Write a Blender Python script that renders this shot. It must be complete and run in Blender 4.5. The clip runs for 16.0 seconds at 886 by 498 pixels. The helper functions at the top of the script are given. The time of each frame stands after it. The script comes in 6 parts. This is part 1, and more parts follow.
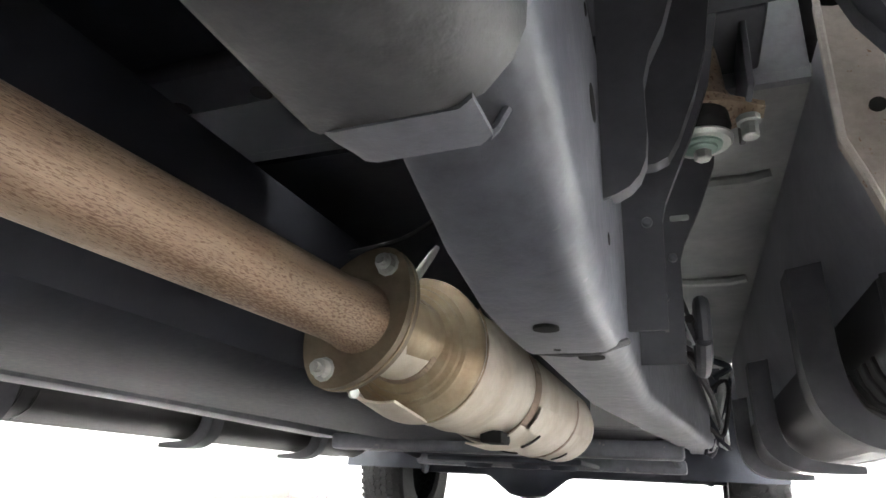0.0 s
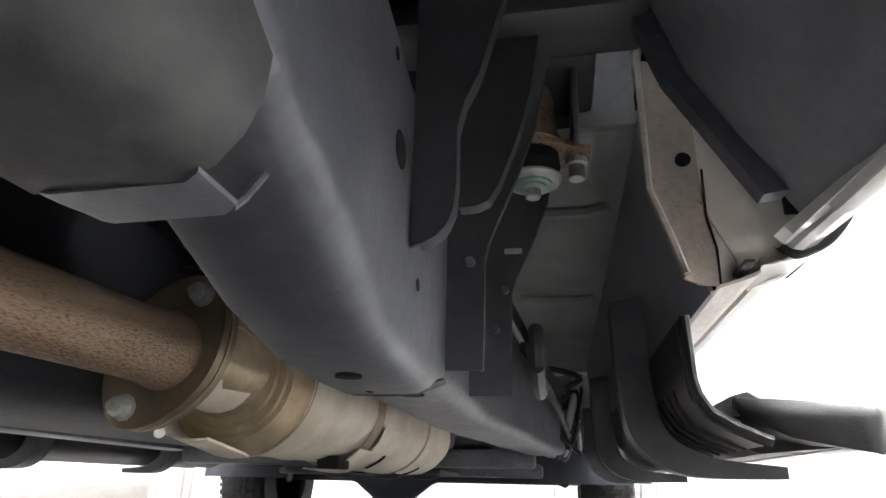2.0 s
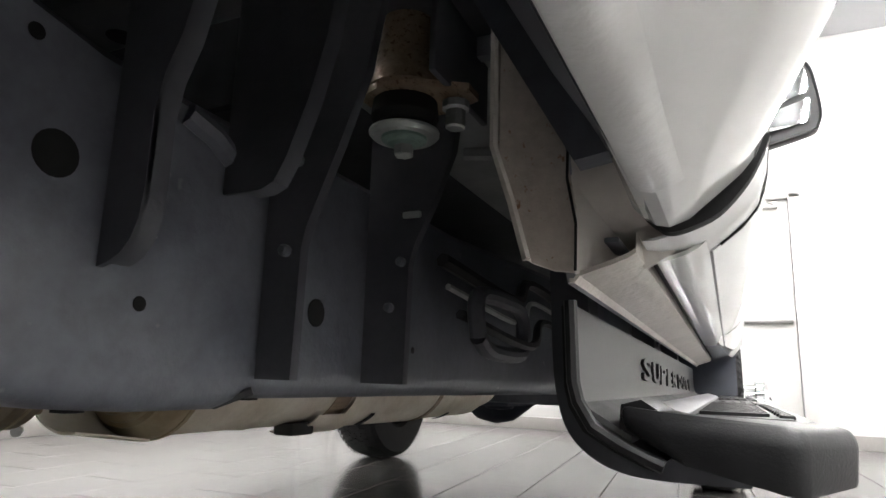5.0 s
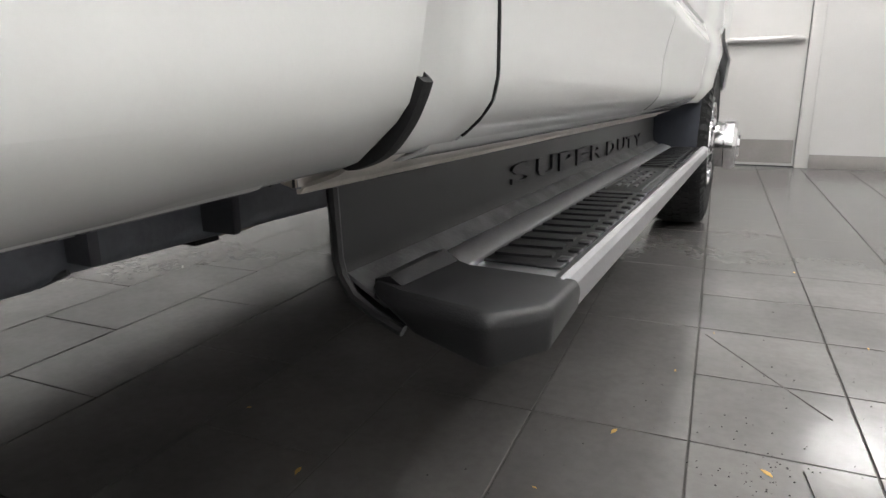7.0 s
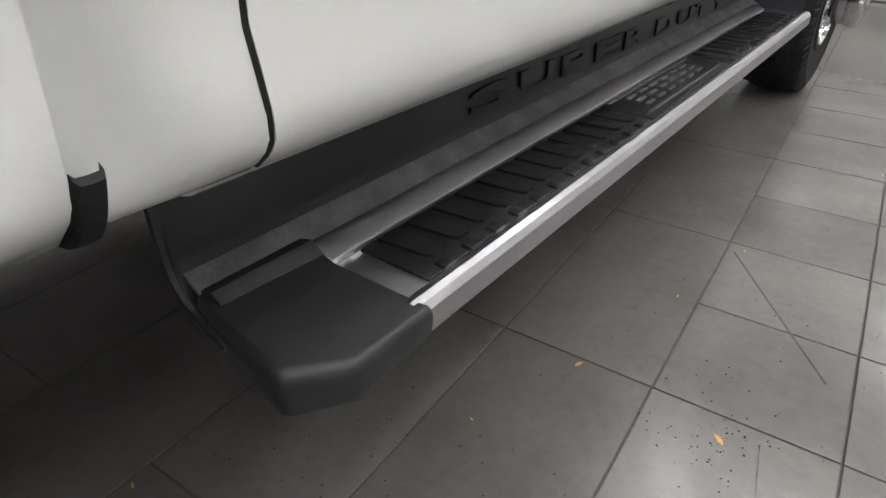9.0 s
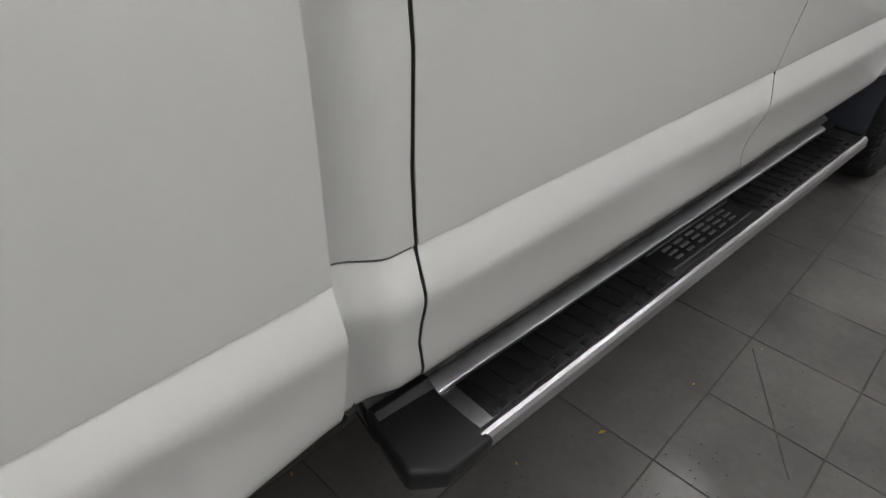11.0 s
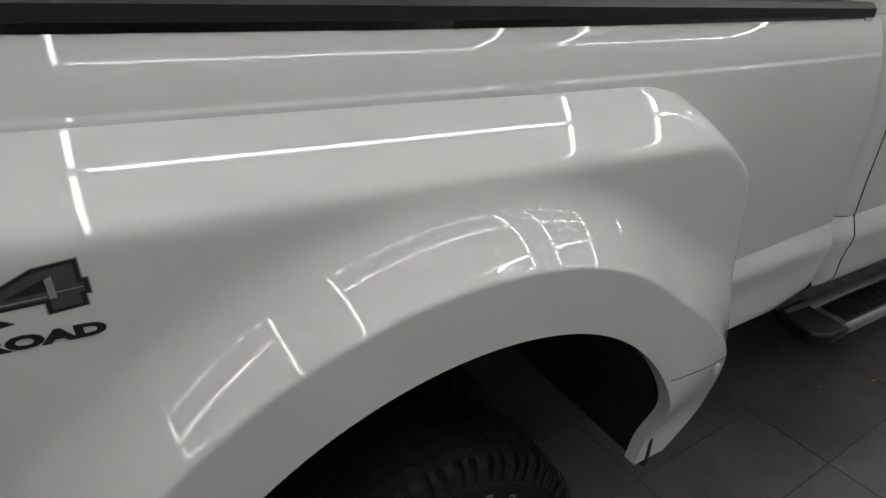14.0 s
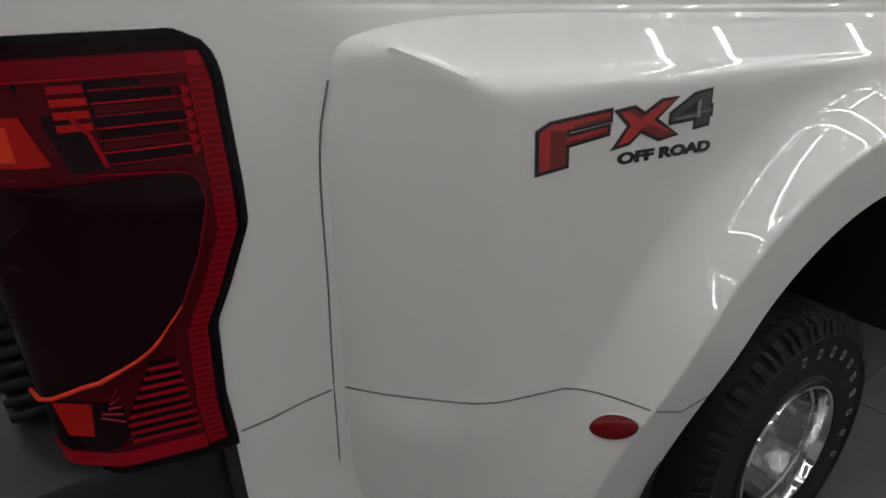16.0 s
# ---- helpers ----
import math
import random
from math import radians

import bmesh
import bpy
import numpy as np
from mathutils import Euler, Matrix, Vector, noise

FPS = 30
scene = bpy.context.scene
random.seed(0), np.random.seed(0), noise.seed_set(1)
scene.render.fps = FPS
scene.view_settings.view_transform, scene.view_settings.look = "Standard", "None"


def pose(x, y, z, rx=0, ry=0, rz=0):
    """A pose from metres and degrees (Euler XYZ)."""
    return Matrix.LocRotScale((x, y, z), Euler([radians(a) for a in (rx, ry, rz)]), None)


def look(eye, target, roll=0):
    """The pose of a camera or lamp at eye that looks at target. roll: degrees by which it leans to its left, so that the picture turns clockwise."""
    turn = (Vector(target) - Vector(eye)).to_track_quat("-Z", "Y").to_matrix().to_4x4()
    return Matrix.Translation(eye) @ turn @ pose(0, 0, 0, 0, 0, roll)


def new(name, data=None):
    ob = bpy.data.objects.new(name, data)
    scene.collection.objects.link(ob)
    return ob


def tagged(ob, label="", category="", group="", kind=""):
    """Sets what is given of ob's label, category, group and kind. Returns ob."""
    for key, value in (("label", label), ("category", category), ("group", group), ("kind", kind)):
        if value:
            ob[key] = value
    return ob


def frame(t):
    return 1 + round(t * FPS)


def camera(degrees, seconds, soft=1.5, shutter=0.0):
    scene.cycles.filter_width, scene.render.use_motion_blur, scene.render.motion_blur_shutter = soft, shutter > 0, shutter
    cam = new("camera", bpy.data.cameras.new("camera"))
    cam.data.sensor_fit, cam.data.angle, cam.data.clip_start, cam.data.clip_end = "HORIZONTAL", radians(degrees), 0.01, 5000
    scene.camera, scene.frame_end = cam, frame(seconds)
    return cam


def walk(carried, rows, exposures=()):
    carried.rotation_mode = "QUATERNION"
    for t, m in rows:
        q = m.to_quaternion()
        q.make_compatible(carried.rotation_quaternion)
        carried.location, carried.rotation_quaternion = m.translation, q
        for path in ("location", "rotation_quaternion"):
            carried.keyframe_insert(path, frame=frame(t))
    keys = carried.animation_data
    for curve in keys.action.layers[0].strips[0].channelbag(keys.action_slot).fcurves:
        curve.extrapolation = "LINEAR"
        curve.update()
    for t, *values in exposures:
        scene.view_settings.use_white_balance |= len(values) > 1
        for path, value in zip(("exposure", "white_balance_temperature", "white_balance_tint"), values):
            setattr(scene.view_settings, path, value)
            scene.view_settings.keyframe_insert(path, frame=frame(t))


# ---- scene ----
cam = camera(71.0, 16.0)
PATH = [
    (0, (0.664, 0.723, 0.374), (-0.026, 2.477, 1.044), 2.6),
    (0.5, (0.614, 0.689, 0.366), (0.229, 2.527, 1.052), 2.1),
    (1, (0.636, 0.668, 0.403), (0.394, 2.549, 1.037), 2.2),
    (1.5, (0.676, 0.698, 0.416), (0.478, 2.568, 1.099), 1.5),
    (2, (0.732, 0.743, 0.421), (0.388, 2.594, 1.095), 1.1),
    (2.5, (0.779, 0.794, 0.417), (0.285, 2.61, 1.096), 0.9),
    (3, (0.824, 0.84, 0.405), (0.291, 2.644, 1.085), 0.7),
    (3.2, (0.841, 0.863, 0.389), (0.292, 2.66, 1.075), 0.7),
    (5.3, (1.041, 0.954, 0.547), (0.205, 2.742, 0.87), 1.2),
    (5.5, (1.051, 0.97, 0.542), (0.216, 2.763, 0.834), 0.8),
    (6, (1.123, 0.996, 0.569), (0.27, 2.799, 0.711), 0.6),
    (6.5, (1.195, 1.032, 0.627), (0.327, 2.829, 0.496), 0.3),
    (6.8, (1.245, 1.025, 0.675), (0.388, 2.801, 0.34), -1.3),
    (7, (1.277, 1.01, 0.707), (0.406, 2.735, 0.194), -0.9),
    (7.5, (1.342, 1.132, 0.773), (0.391, 2.743, 0.066), -0.8),
    (8, (1.409, 1.206, 0.815), (0.389, 2.648, -0.122), -1.1),
    (8.2, (1.394, 1.244, 0.8), (0.386, 2.644, -0.211), -1.1),
    (10.3, (1.461, 1.297, 1.221), (0.437, 2.598, 0.099), 1.2),
    (10.5, (1.453, 1.274, 1.291), (0.471, 2.56, 0.117), 1.8),
    (11, (1.541, 1.123, 1.4), (0.376, 2.24, 0.218), 1.8),
    (11.5, (1.649, 0.869, 1.534), (0.383, 1.835, 0.324), 2.2),
    (12, (1.784, 0.624, 1.649), (0.38, 1.502, 0.528), 2.2),
    (12.5, (1.83, 0.394, 1.711), (0.352, 1.239, 0.66), 1.14),
    (13, (1.887, 0.138, 1.743), (0.376, 0.976, 0.735), 0.75),
    (13.5, (1.958, -0.164, 1.782), (0.437, 0.686, 0.801), 0.62),
    (14, (1.953, -0.481, 1.760), (0.432, 0.402, 0.809), 0.8),
    (14.1, (1.918, -0.56, 1.740), (0.401, 0.345, 0.799), 0.9),
    (14.5, (1.888, -0.824, 1.69), (0.343, 0.116, 0.836), -0.9),
    (15, (1.876, -1.097, 1.679), (0.305, -0.156, 0.877), -2.0),
    (15.5, (1.903, -1.341, 1.668), (0.311, -0.402, 0.904), -2.8),
    (16, (1.849, -1.47, 1.587), (0.283, -0.513, 0.791), -2.7),
]
EXPOSURES = [(0.0, 4.3), (0.5, 4.55), (1.0, 4.5), (1.5, 4.2), (2.0, 3.5), (2.5, 3.4), (3.2, 3.2), (5.3, 2.1), (5.6, 1.85), (6.0, 1.47), (6.5, 1.3), (7.0, 1.2), (8.2, 1.42), (10.4, 0.17), (11.0, -0.03), (11.5, 0.16), (12.0, 0.01), (12.5, -0.39), (13.5, -0.94), (14.5, -0.75), (15.5, -0.73), (16.0, -0.58)]
walk(cam, [(t, look(eye, target, roll)) for t, eye, target, roll in PATH], EXPOSURES)

# ---- world and light ----
world = bpy.data.worlds.new("world")
scene.world = world
world.use_nodes = True
world.node_tree.nodes["Background"].inputs["Color"].default_value = (0.75, 0.78, 0.82, 1)
world.node_tree.nodes["Background"].inputs["Strength"].default_value = 0.05

TUBE_GLOW = 34.0
CEILING = 3.5


# ---- materials ----
def mat(name, base, rough=0.5, metal=0.0, vary=0.25, scale=6.0, fine=60.0, bump=0.15, coat=0.0, alt=None, spots=None, spec=0.5, per_piece=0.0, stretch=None):
    m = bpy.data.materials.new(name)
    m.use_nodes = True
    nt = m.node_tree
    b = nt.nodes["Principled BSDF"]
    b.inputs["Metallic"].default_value = metal
    b.inputs["Roughness"].default_value = rough
    b.inputs["Specular IOR Level"].default_value = spec
    b.inputs["Coat Weight"].default_value = coat
    b.inputs["Coat Roughness"].default_value = 0.015
    geo = nt.nodes.new("ShaderNodeNewGeometry")
    place = geo.outputs["Position"]
    if stretch:
        mp = nt.nodes.new("ShaderNodeMapping")
        mp.inputs["Scale"].default_value = stretch
        nt.links.new(place, mp.inputs["Vector"])
        place = mp.outputs["Vector"]

    def noise_at(s, detail, rough_=0.6):
        n = nt.nodes.new("ShaderNodeTexNoise")
        n.inputs["Scale"].default_value = s
        n.inputs["Detail"].default_value = detail
        n.inputs["Roughness"].default_value = rough_
        nt.links.new(place, n.inputs["Vector"])
        return n

    big, small = noise_at(scale, 5), noise_at(fine, 4)
    other = alt or tuple(c * (1 - vary) for c in base)
    ramp = nt.nodes.new("ShaderNodeValToRGB")
    ramp.color_ramp.elements[0].position, ramp.color_ramp.elements[1].position = 0.35, 0.65
    ramp.color_ramp.elements[0].color, ramp.color_ramp.elements[1].color = (*other, 1), (*base, 1)
    nt.links.new(big.outputs["Fac"], ramp.inputs["Fac"])
    mix = nt.nodes.new("ShaderNodeMixRGB")
    mix.blend_type = "MULTIPLY"
    mix.inputs["Fac"].default_value = min(1.0, vary * 1.2)
    grey = nt.nodes.new("ShaderNodeValToRGB")
    grey.color_ramp.elements[0].position, grey.color_ramp.elements[1].position = 0.3, 0.6
    grey.color_ramp.elements[0].color = (0.55, 0.55, 0.55, 1)
    nt.links.new(small.outputs["Fac"], grey.inputs["Fac"])
    nt.links.new(ramp.outputs["Color"], mix.inputs["Color1"])
    nt.links.new(grey.outputs["Color"], mix.inputs["Color2"])
    out = mix.outputs["Color"]
    if spots:
        colour, amount, size = spots
        sp = noise_at(size, 3, 0.7)
        cut = nt.nodes.new("ShaderNodeValToRGB")
        cut.color_ramp.elements[0].position, cut.color_ramp.elements[1].position = 1 - amount, min(1.0, 1.06 - amount)
        nt.links.new(sp.outputs["Fac"], cut.inputs["Fac"])
        m2 = nt.nodes.new("ShaderNodeMixRGB")
        m2.inputs["Color2"].default_value = (*colour, 1)
        nt.links.new(cut.outputs["Color"], m2.inputs["Fac"])
        nt.links.new(out, m2.inputs["Color1"])
        out = m2.outputs["Color"]
    if per_piece:
        info = nt.nodes.new("ShaderNodeObjectInfo")
        rng = nt.nodes.new("ShaderNodeMapRange")
        rng.inputs["To Min"].default_value, rng.inputs["To Max"].default_value = 1 - per_piece, 1 + per_piece
        nt.links.new(info.outputs["Random"], rng.inputs["Value"])
        m3 = nt.nodes.new("ShaderNodeMixRGB")
        m3.blend_type = "MULTIPLY"
        m3.inputs["Fac"].default_value = 1
        nt.links.new(out, m3.inputs["Color1"])
        nt.links.new(rng.outputs["Result"], m3.inputs["Color2"])
        out = m3.outputs["Color"]
    nt.links.new(out, b.inputs["Base Color"])
    rr = nt.nodes.new("ShaderNodeMapRange")
    rr.inputs["To Min"].default_value, rr.inputs["To Max"].default_value = max(0.02, rough * (1 - vary)), min(1, rough * (1 + vary))
    nt.links.new(small.outputs["Fac"], rr.inputs["Value"])
    nt.links.new(rr.outputs["Result"], b.inputs["Roughness"])
    if bump:
        bn = nt.nodes.new("ShaderNodeBump")
        bn.inputs["Strength"].default_value = bump
        bn.inputs["Distance"].default_value = 0.004
        nt.links.new(small.outputs["Fac"], bn.inputs["Height"])
        nt.links.new(bn.outputs["Normal"], b.inputs["Normal"])
    return m


def glow(name, colour, strength):
    m = bpy.data.materials.new(name)
    m.use_nodes = True
    b = m.node_tree.nodes["Principled BSDF"]
    b.inputs["Base Color"].default_value = (0.9, 0.9, 0.9, 1)
    b.inputs["Emission Color"].default_value = (*colour, 1)
    b.inputs["Emission Strength"].default_value = strength
    return m


def lens(name, colour, rough=0.05, transmission=0.0):
    m = bpy.data.materials.new(name)
    m.use_nodes = True
    b = m.node_tree.nodes["Principled BSDF"]
    b.inputs["Base Color"].default_value = (*colour, 1)
    b.inputs["Roughness"].default_value = rough
    b.inputs["Coat Weight"].default_value = 0.12
    b.inputs["Specular IOR Level"].default_value = 0.16
    b.inputs["Coat Roughness"].default_value = 0.02
    b.inputs["Transmission Weight"].default_value = transmission
    return m


PAINT = mat("white_paint", (0.72, 0.725, 0.715), 0.5, 0, 0.03, 1.5, 300, 0.0, coat=1.0, spec=0.25)
PAINT_UNDER = mat("white_underside_coat", (0.62, 0.58, 0.53), 0.45, 0, 0.15, 9, 70, 0.6, spots=((0.42, 0.33, 0.26), 0.33, 14))
UNDERCOAT = mat("lumpy_white_undercoat", (0.72, 0.725, 0.715), 0.5, 0, 0.03, 1.5, 42, 0.3, coat=1.0, spec=0.25)
CORNER = mat("dusty_white_paint", (0.68, 0.655, 0.62), 0.45, 0, 0.08, 7, 70, 0.2, alt=(0.6, 0.56, 0.51), coat=0.4)
PAINT_RUSTED = mat("dull_white_with_rust_specks", (0.55, 0.49, 0.43), 0.6, 0, 0.25, 14, 90, 0.3, spots=((0.25, 0.13, 0.07), 0.38, 70))
MOUNT_RUST = mat("rusted_exhaust_steel", (0.46, 0.35, 0.25), 0.5, 0.3, 0.5, 30, 140, 0.4, alt=(0.34, 0.24, 0.165), spots=((0.17, 0.095, 0.055), 0.44, 150), stretch=(1, 0.42, 1))
FRAME = mat("frame_black_coating", (0.14, 0.148, 0.17), 0.4, 0, 0.4, 7, 45, 0.3, alt=(0.092, 0.1, 0.12), spots=((0.23, 0.23, 0.235), 0.34, 18))
FRAME_DUSTY = mat("dusty_frame_coating", (0.085, 0.087, 0.09), 0.55, 0, 0.5, 11, 40, 0.35, alt=(0.045, 0.047, 0.052), spots=((0.27, 0.26, 0.24), 0.3, 28))
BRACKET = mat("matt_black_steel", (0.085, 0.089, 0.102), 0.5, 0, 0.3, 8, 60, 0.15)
DARK = mat("dark_underbody_coating", (0.036, 0.041, 0.057), 0.6, 0, 0.3, 5, 50, 0.2)
CAVITY = mat("black_liner_and_cavity_shade", (0.016, 0.018, 0.025), 0.7, 0, 0.2, 5, 50, 0.1, spec=0.3)
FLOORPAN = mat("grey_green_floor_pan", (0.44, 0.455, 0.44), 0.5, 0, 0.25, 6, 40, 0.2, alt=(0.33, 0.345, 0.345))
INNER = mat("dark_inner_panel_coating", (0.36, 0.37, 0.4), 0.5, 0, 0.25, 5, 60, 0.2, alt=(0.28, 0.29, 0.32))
TANK = mat("dark_blue_grey_plastic", (0.032, 0.035, 0.046), 0.6, 0, 0.25, 3, 80, 0.1, spec=0.25)
RUST = mat("rusted_exhaust_steel", (0.42, 0.33, 0.25), 0.5, 0.55, 0.45, 14, 80, 0.6, alt=(0.31, 0.225, 0.165), spots=((0.15, 0.095, 0.065), 0.42, 70), stretch=(1, 0.12, 1))
PIPE = mat("streaked_rusty_pipe", (0.44, 0.335, 0.24), 0.5, 0.25, 0.35, 34, 300, 0.3, alt=(0.31, 0.215, 0.145), stretch=(1, 0.05, 1))
nt = PIPE.node_tree
geo_node = nt.nodes.new("ShaderNodeNewGeometry")
stretched = nt.nodes.new("ShaderNodeMapping")
stretched.inputs["Scale"].default_value = (1, 0.13, 1)
nt.links.new(geo_node.outputs["Position"], stretched.inputs["Vector"])
specks = nt.nodes.new("ShaderNodeTexNoise")
specks.inputs["Scale"].default_value, specks.inputs["Detail"].default_value = 1150, 4
patches = nt.nodes.new("ShaderNodeTexNoise")
patches.inputs["Scale"].default_value, patches.inputs["Detail"].default_value = 16, 3
for n_ in (specks, patches):
    nt.links.new(stretched.outputs["Vector"], n_.inputs["Vector"])
total = nt.nodes.new("ShaderNodeMath")
total.operation = "MULTIPLY_ADD"
total.inputs[1].default_value = 0.55
nt.links.new(patches.outputs["Fac"], total.inputs[0])
nt.links.new(specks.outputs["Fac"], total.inputs[2])
cut = nt.nodes.new("ShaderNodeValToRGB")
cut.color_ramp.elements[0].position, cut.color_ramp.elements[1].position = 0.78, 0.90
nt.links.new(total.outputs["Value"], cut.inputs["Fac"])
stain = nt.nodes.new("ShaderNodeMixRGB")
stain.inputs["Color2"].default_value = (0.17, 0.1, 0.062, 1)
shader = nt.nodes["Principled BSDF"]
nt.links.new(shader.inputs["Base Color"].links[0].from_socket, stain.inputs["Color1"])
nt.links.new(cut.outputs["Color"], stain.inputs["Fac"])
nt.links.new(stain.outputs["Color"], shader.inputs["Base Color"])
STRAW = mat("heat_tinted_steel", (0.46, 0.385, 0.265), 0.42, 0.4, 0.3, 14, 60, 0.2, alt=(0.34, 0.25, 0.155))
CAT = mat("pale_oxidised_steel", (0.72, 0.67, 0.585), 0.5, 0.1, 0.18, 9, 60, 0.2, alt=(0.56, 0.49, 0.39), spots=((0.3, 0.2, 0.13), 0.3, 45))
FLANGE = mat("bronze_tinted_flange", (0.3, 0.25, 0.18), 0.45, 0.7, 0.3, 12, 70, 0.25)
PLASTIC = mat("black_grained_plastic", (0.015, 0.015, 0.0165), 0.4, 0, 0.2, 4, 400, 0.15, spec=0.42)
RUBBER = mat("black_rubber", (0.014, 0.014, 0.015), 0.65, 0, 0.25, 12, 90, 0.3, spec=0.3)
TREAD = mat("glossy_black_tread", (0.008, 0.008, 0.009), 0.33, 0, 0.25, 12, 90, 0.15, spec=0.45)
WORN_TREAD = mat("worn_grey_tread_edge", (0.13, 0.13, 0.135), 0.4, 0, 0.3, 30, 120, 0.15)
DIRT = mat("dark_dirt", (0.02, 0.018, 0.016), 0.9, 0, 0.3, 40, 200, 0.0)
TYRE = mat("tyre_rubber", (0.016, 0.016, 0.017), 0.62, 0, 0.3, 14, 160, 0.4, spec=0.3)
LETTERING = mat("white_tyre_lettering", (0.26, 0.26, 0.255), 0.7, 0, 0.2, 40, 120, 0.1)
# grey of the door seal, also painted as shade in panel gaps
SEAM = mat("grey_seal_and_gap_shade", (0.16, 0.16, 0.16), 0.6, 0, 0.2, 20, 90, 0.0)
CHROME = mat("chrome", (0.82, 0.82, 0.83), 0.09, 1.0, 0.08, 5, 80, 0.03)
ALUMINIUM = mat("brushed_aluminium", (0.62, 0.62, 0.65), 0.3, 1.0, 0.15, 5, 150, 0.05)
DUSTY_SHEEN_PLASTIC = mat("dusty_black_plastic_with_sheen", (0.15, 0.15, 0.154), 0.5, 0, 0.35, 14, 160, 0.2, alt=(0.06, 0.06, 0.062))
ZINC = mat("zinc_washer", (0.55, 0.58, 0.56), 0.4, 0.5, 0.2, 20, 90, 0.1)
GREEN_BOLT = mat("green_coated_bolt", (0.3, 0.42, 0.37), 0.45, 0.3, 0.2, 20, 90, 0.1)
WALL = mat("white_wall_paint", (0.48, 0.475, 0.466), 0.6, 0, 0.06, 1.2, 120, 0.08)
GREY_WALL = mat("grey_wall_paint", (0.58, 0.58, 0.57), 0.6, 0, 0.06, 1.2, 120, 0.08)
SKIRTING = mat("taupe_skirting", (0.25, 0.235, 0.225), 0.5, 0, 0.15, 3, 90, 0.1)
CEIL = mat("ceiling_paint", (0.16, 0.16, 0.163), 0.8, 0, 0.1, 1, 60, 0.05)
DOOR_PAINT = mat("white_door_paint", (0.5, 0.493, 0.48), 0.45, 0, 0.06, 2, 150, 0.05)
STEEL = mat("brushed_steel", (0.5, 0.49, 0.48), 0.35, 0.9, 0.15, 6, 150, 0.05)
TILE = mat("charcoal_floor_tile", (0.15, 0.143, 0.139), 0.19, 0, 0.2, 2.2, 40, 0.02, alt=(0.108, 0.103, 0.1), per_piece=0.08)
GROUT = mat("dark_grout", (0.07, 0.062, 0.058), 0.8, 0, 0.3, 12, 90, 0.3)
LEAF = mat("dry_orange_leaf", (0.55, 0.3, 0.06), 0.6, 0, 0.3, 60, 200, 0.2)
MIRROR = mat("mirror_glass", (0.55, 0.57, 0.58), 0.02, 1.0, 0.02, 3, 50, 0.0)
GLASS = lens("dark_window_glass", (0.012, 0.014, 0.015), 0.03)
RED_LENS = lens("red_lamp_lens", (0.30, 0.003, 0.012), 0.12)
RED_MID = lens("wine_red_lens", (0.17, 0.0015, 0.009), 0.12)
RED_ORANGE = lens("orange_red_lens_glow", (0.75, 0.045, 0.018), 0.2)
RED_MARKER = lens("red_marker_lens", (0.15, 0.004, 0.008), 0.15)
RED_DEEP = lens("deep_red_lens", (0.075, 0.001, 0.005), 0.12)
RED_BRIGHT = lens("bright_red_lamp_glare", (0.42, 0.008, 0.008), 0.18)
RED_DARK = lens("smoked_red_lens", (0.009, 0.0006, 0.003), 0.06)
LAMP_BLACK = lens("gloss_black_housing", (0.006, 0.006, 0.007), 0.12)
DECAL_RED = mat("red_decal", (0.42, 0.025, 0.025), 0.3, 0, 0.12, 30, 200, 0.0, coat=0.6)
DECAL_DEEP = mat("deep_red_decal", (0.17, 0.018, 0.02), 0.3, 0, 0.12, 30, 200, 0.0, coat=0.6)
DECAL_BLACK = mat("black_decal", (0.012, 0.012, 0.013), 0.35, 0, 0.1, 30, 200, 0.0, coat=0.6)
DECAL_GREY = mat("grey_decal", (0.075, 0.078, 0.08), 0.35, 0, 0.15, 30, 200, 0.0, coat=0.6)
DECAL_SILVER = mat("silver_decal_edge", (0.32, 0.33, 0.33), 0.35, 0, 0.1, 30, 200, 0.0, coat=0.6)
TUBE = glow("lamp_tube_light", (1.0, 0.985, 0.97), TUBE_GLOW)
# near-black that stands for the shade inside holes, slots and gaps
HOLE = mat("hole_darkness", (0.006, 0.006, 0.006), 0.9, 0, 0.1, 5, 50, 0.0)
WIRE = mat("wire_loom", (0.02, 0.02, 0.022), 0.6, 0, 0.2, 20, 90, 0.2)


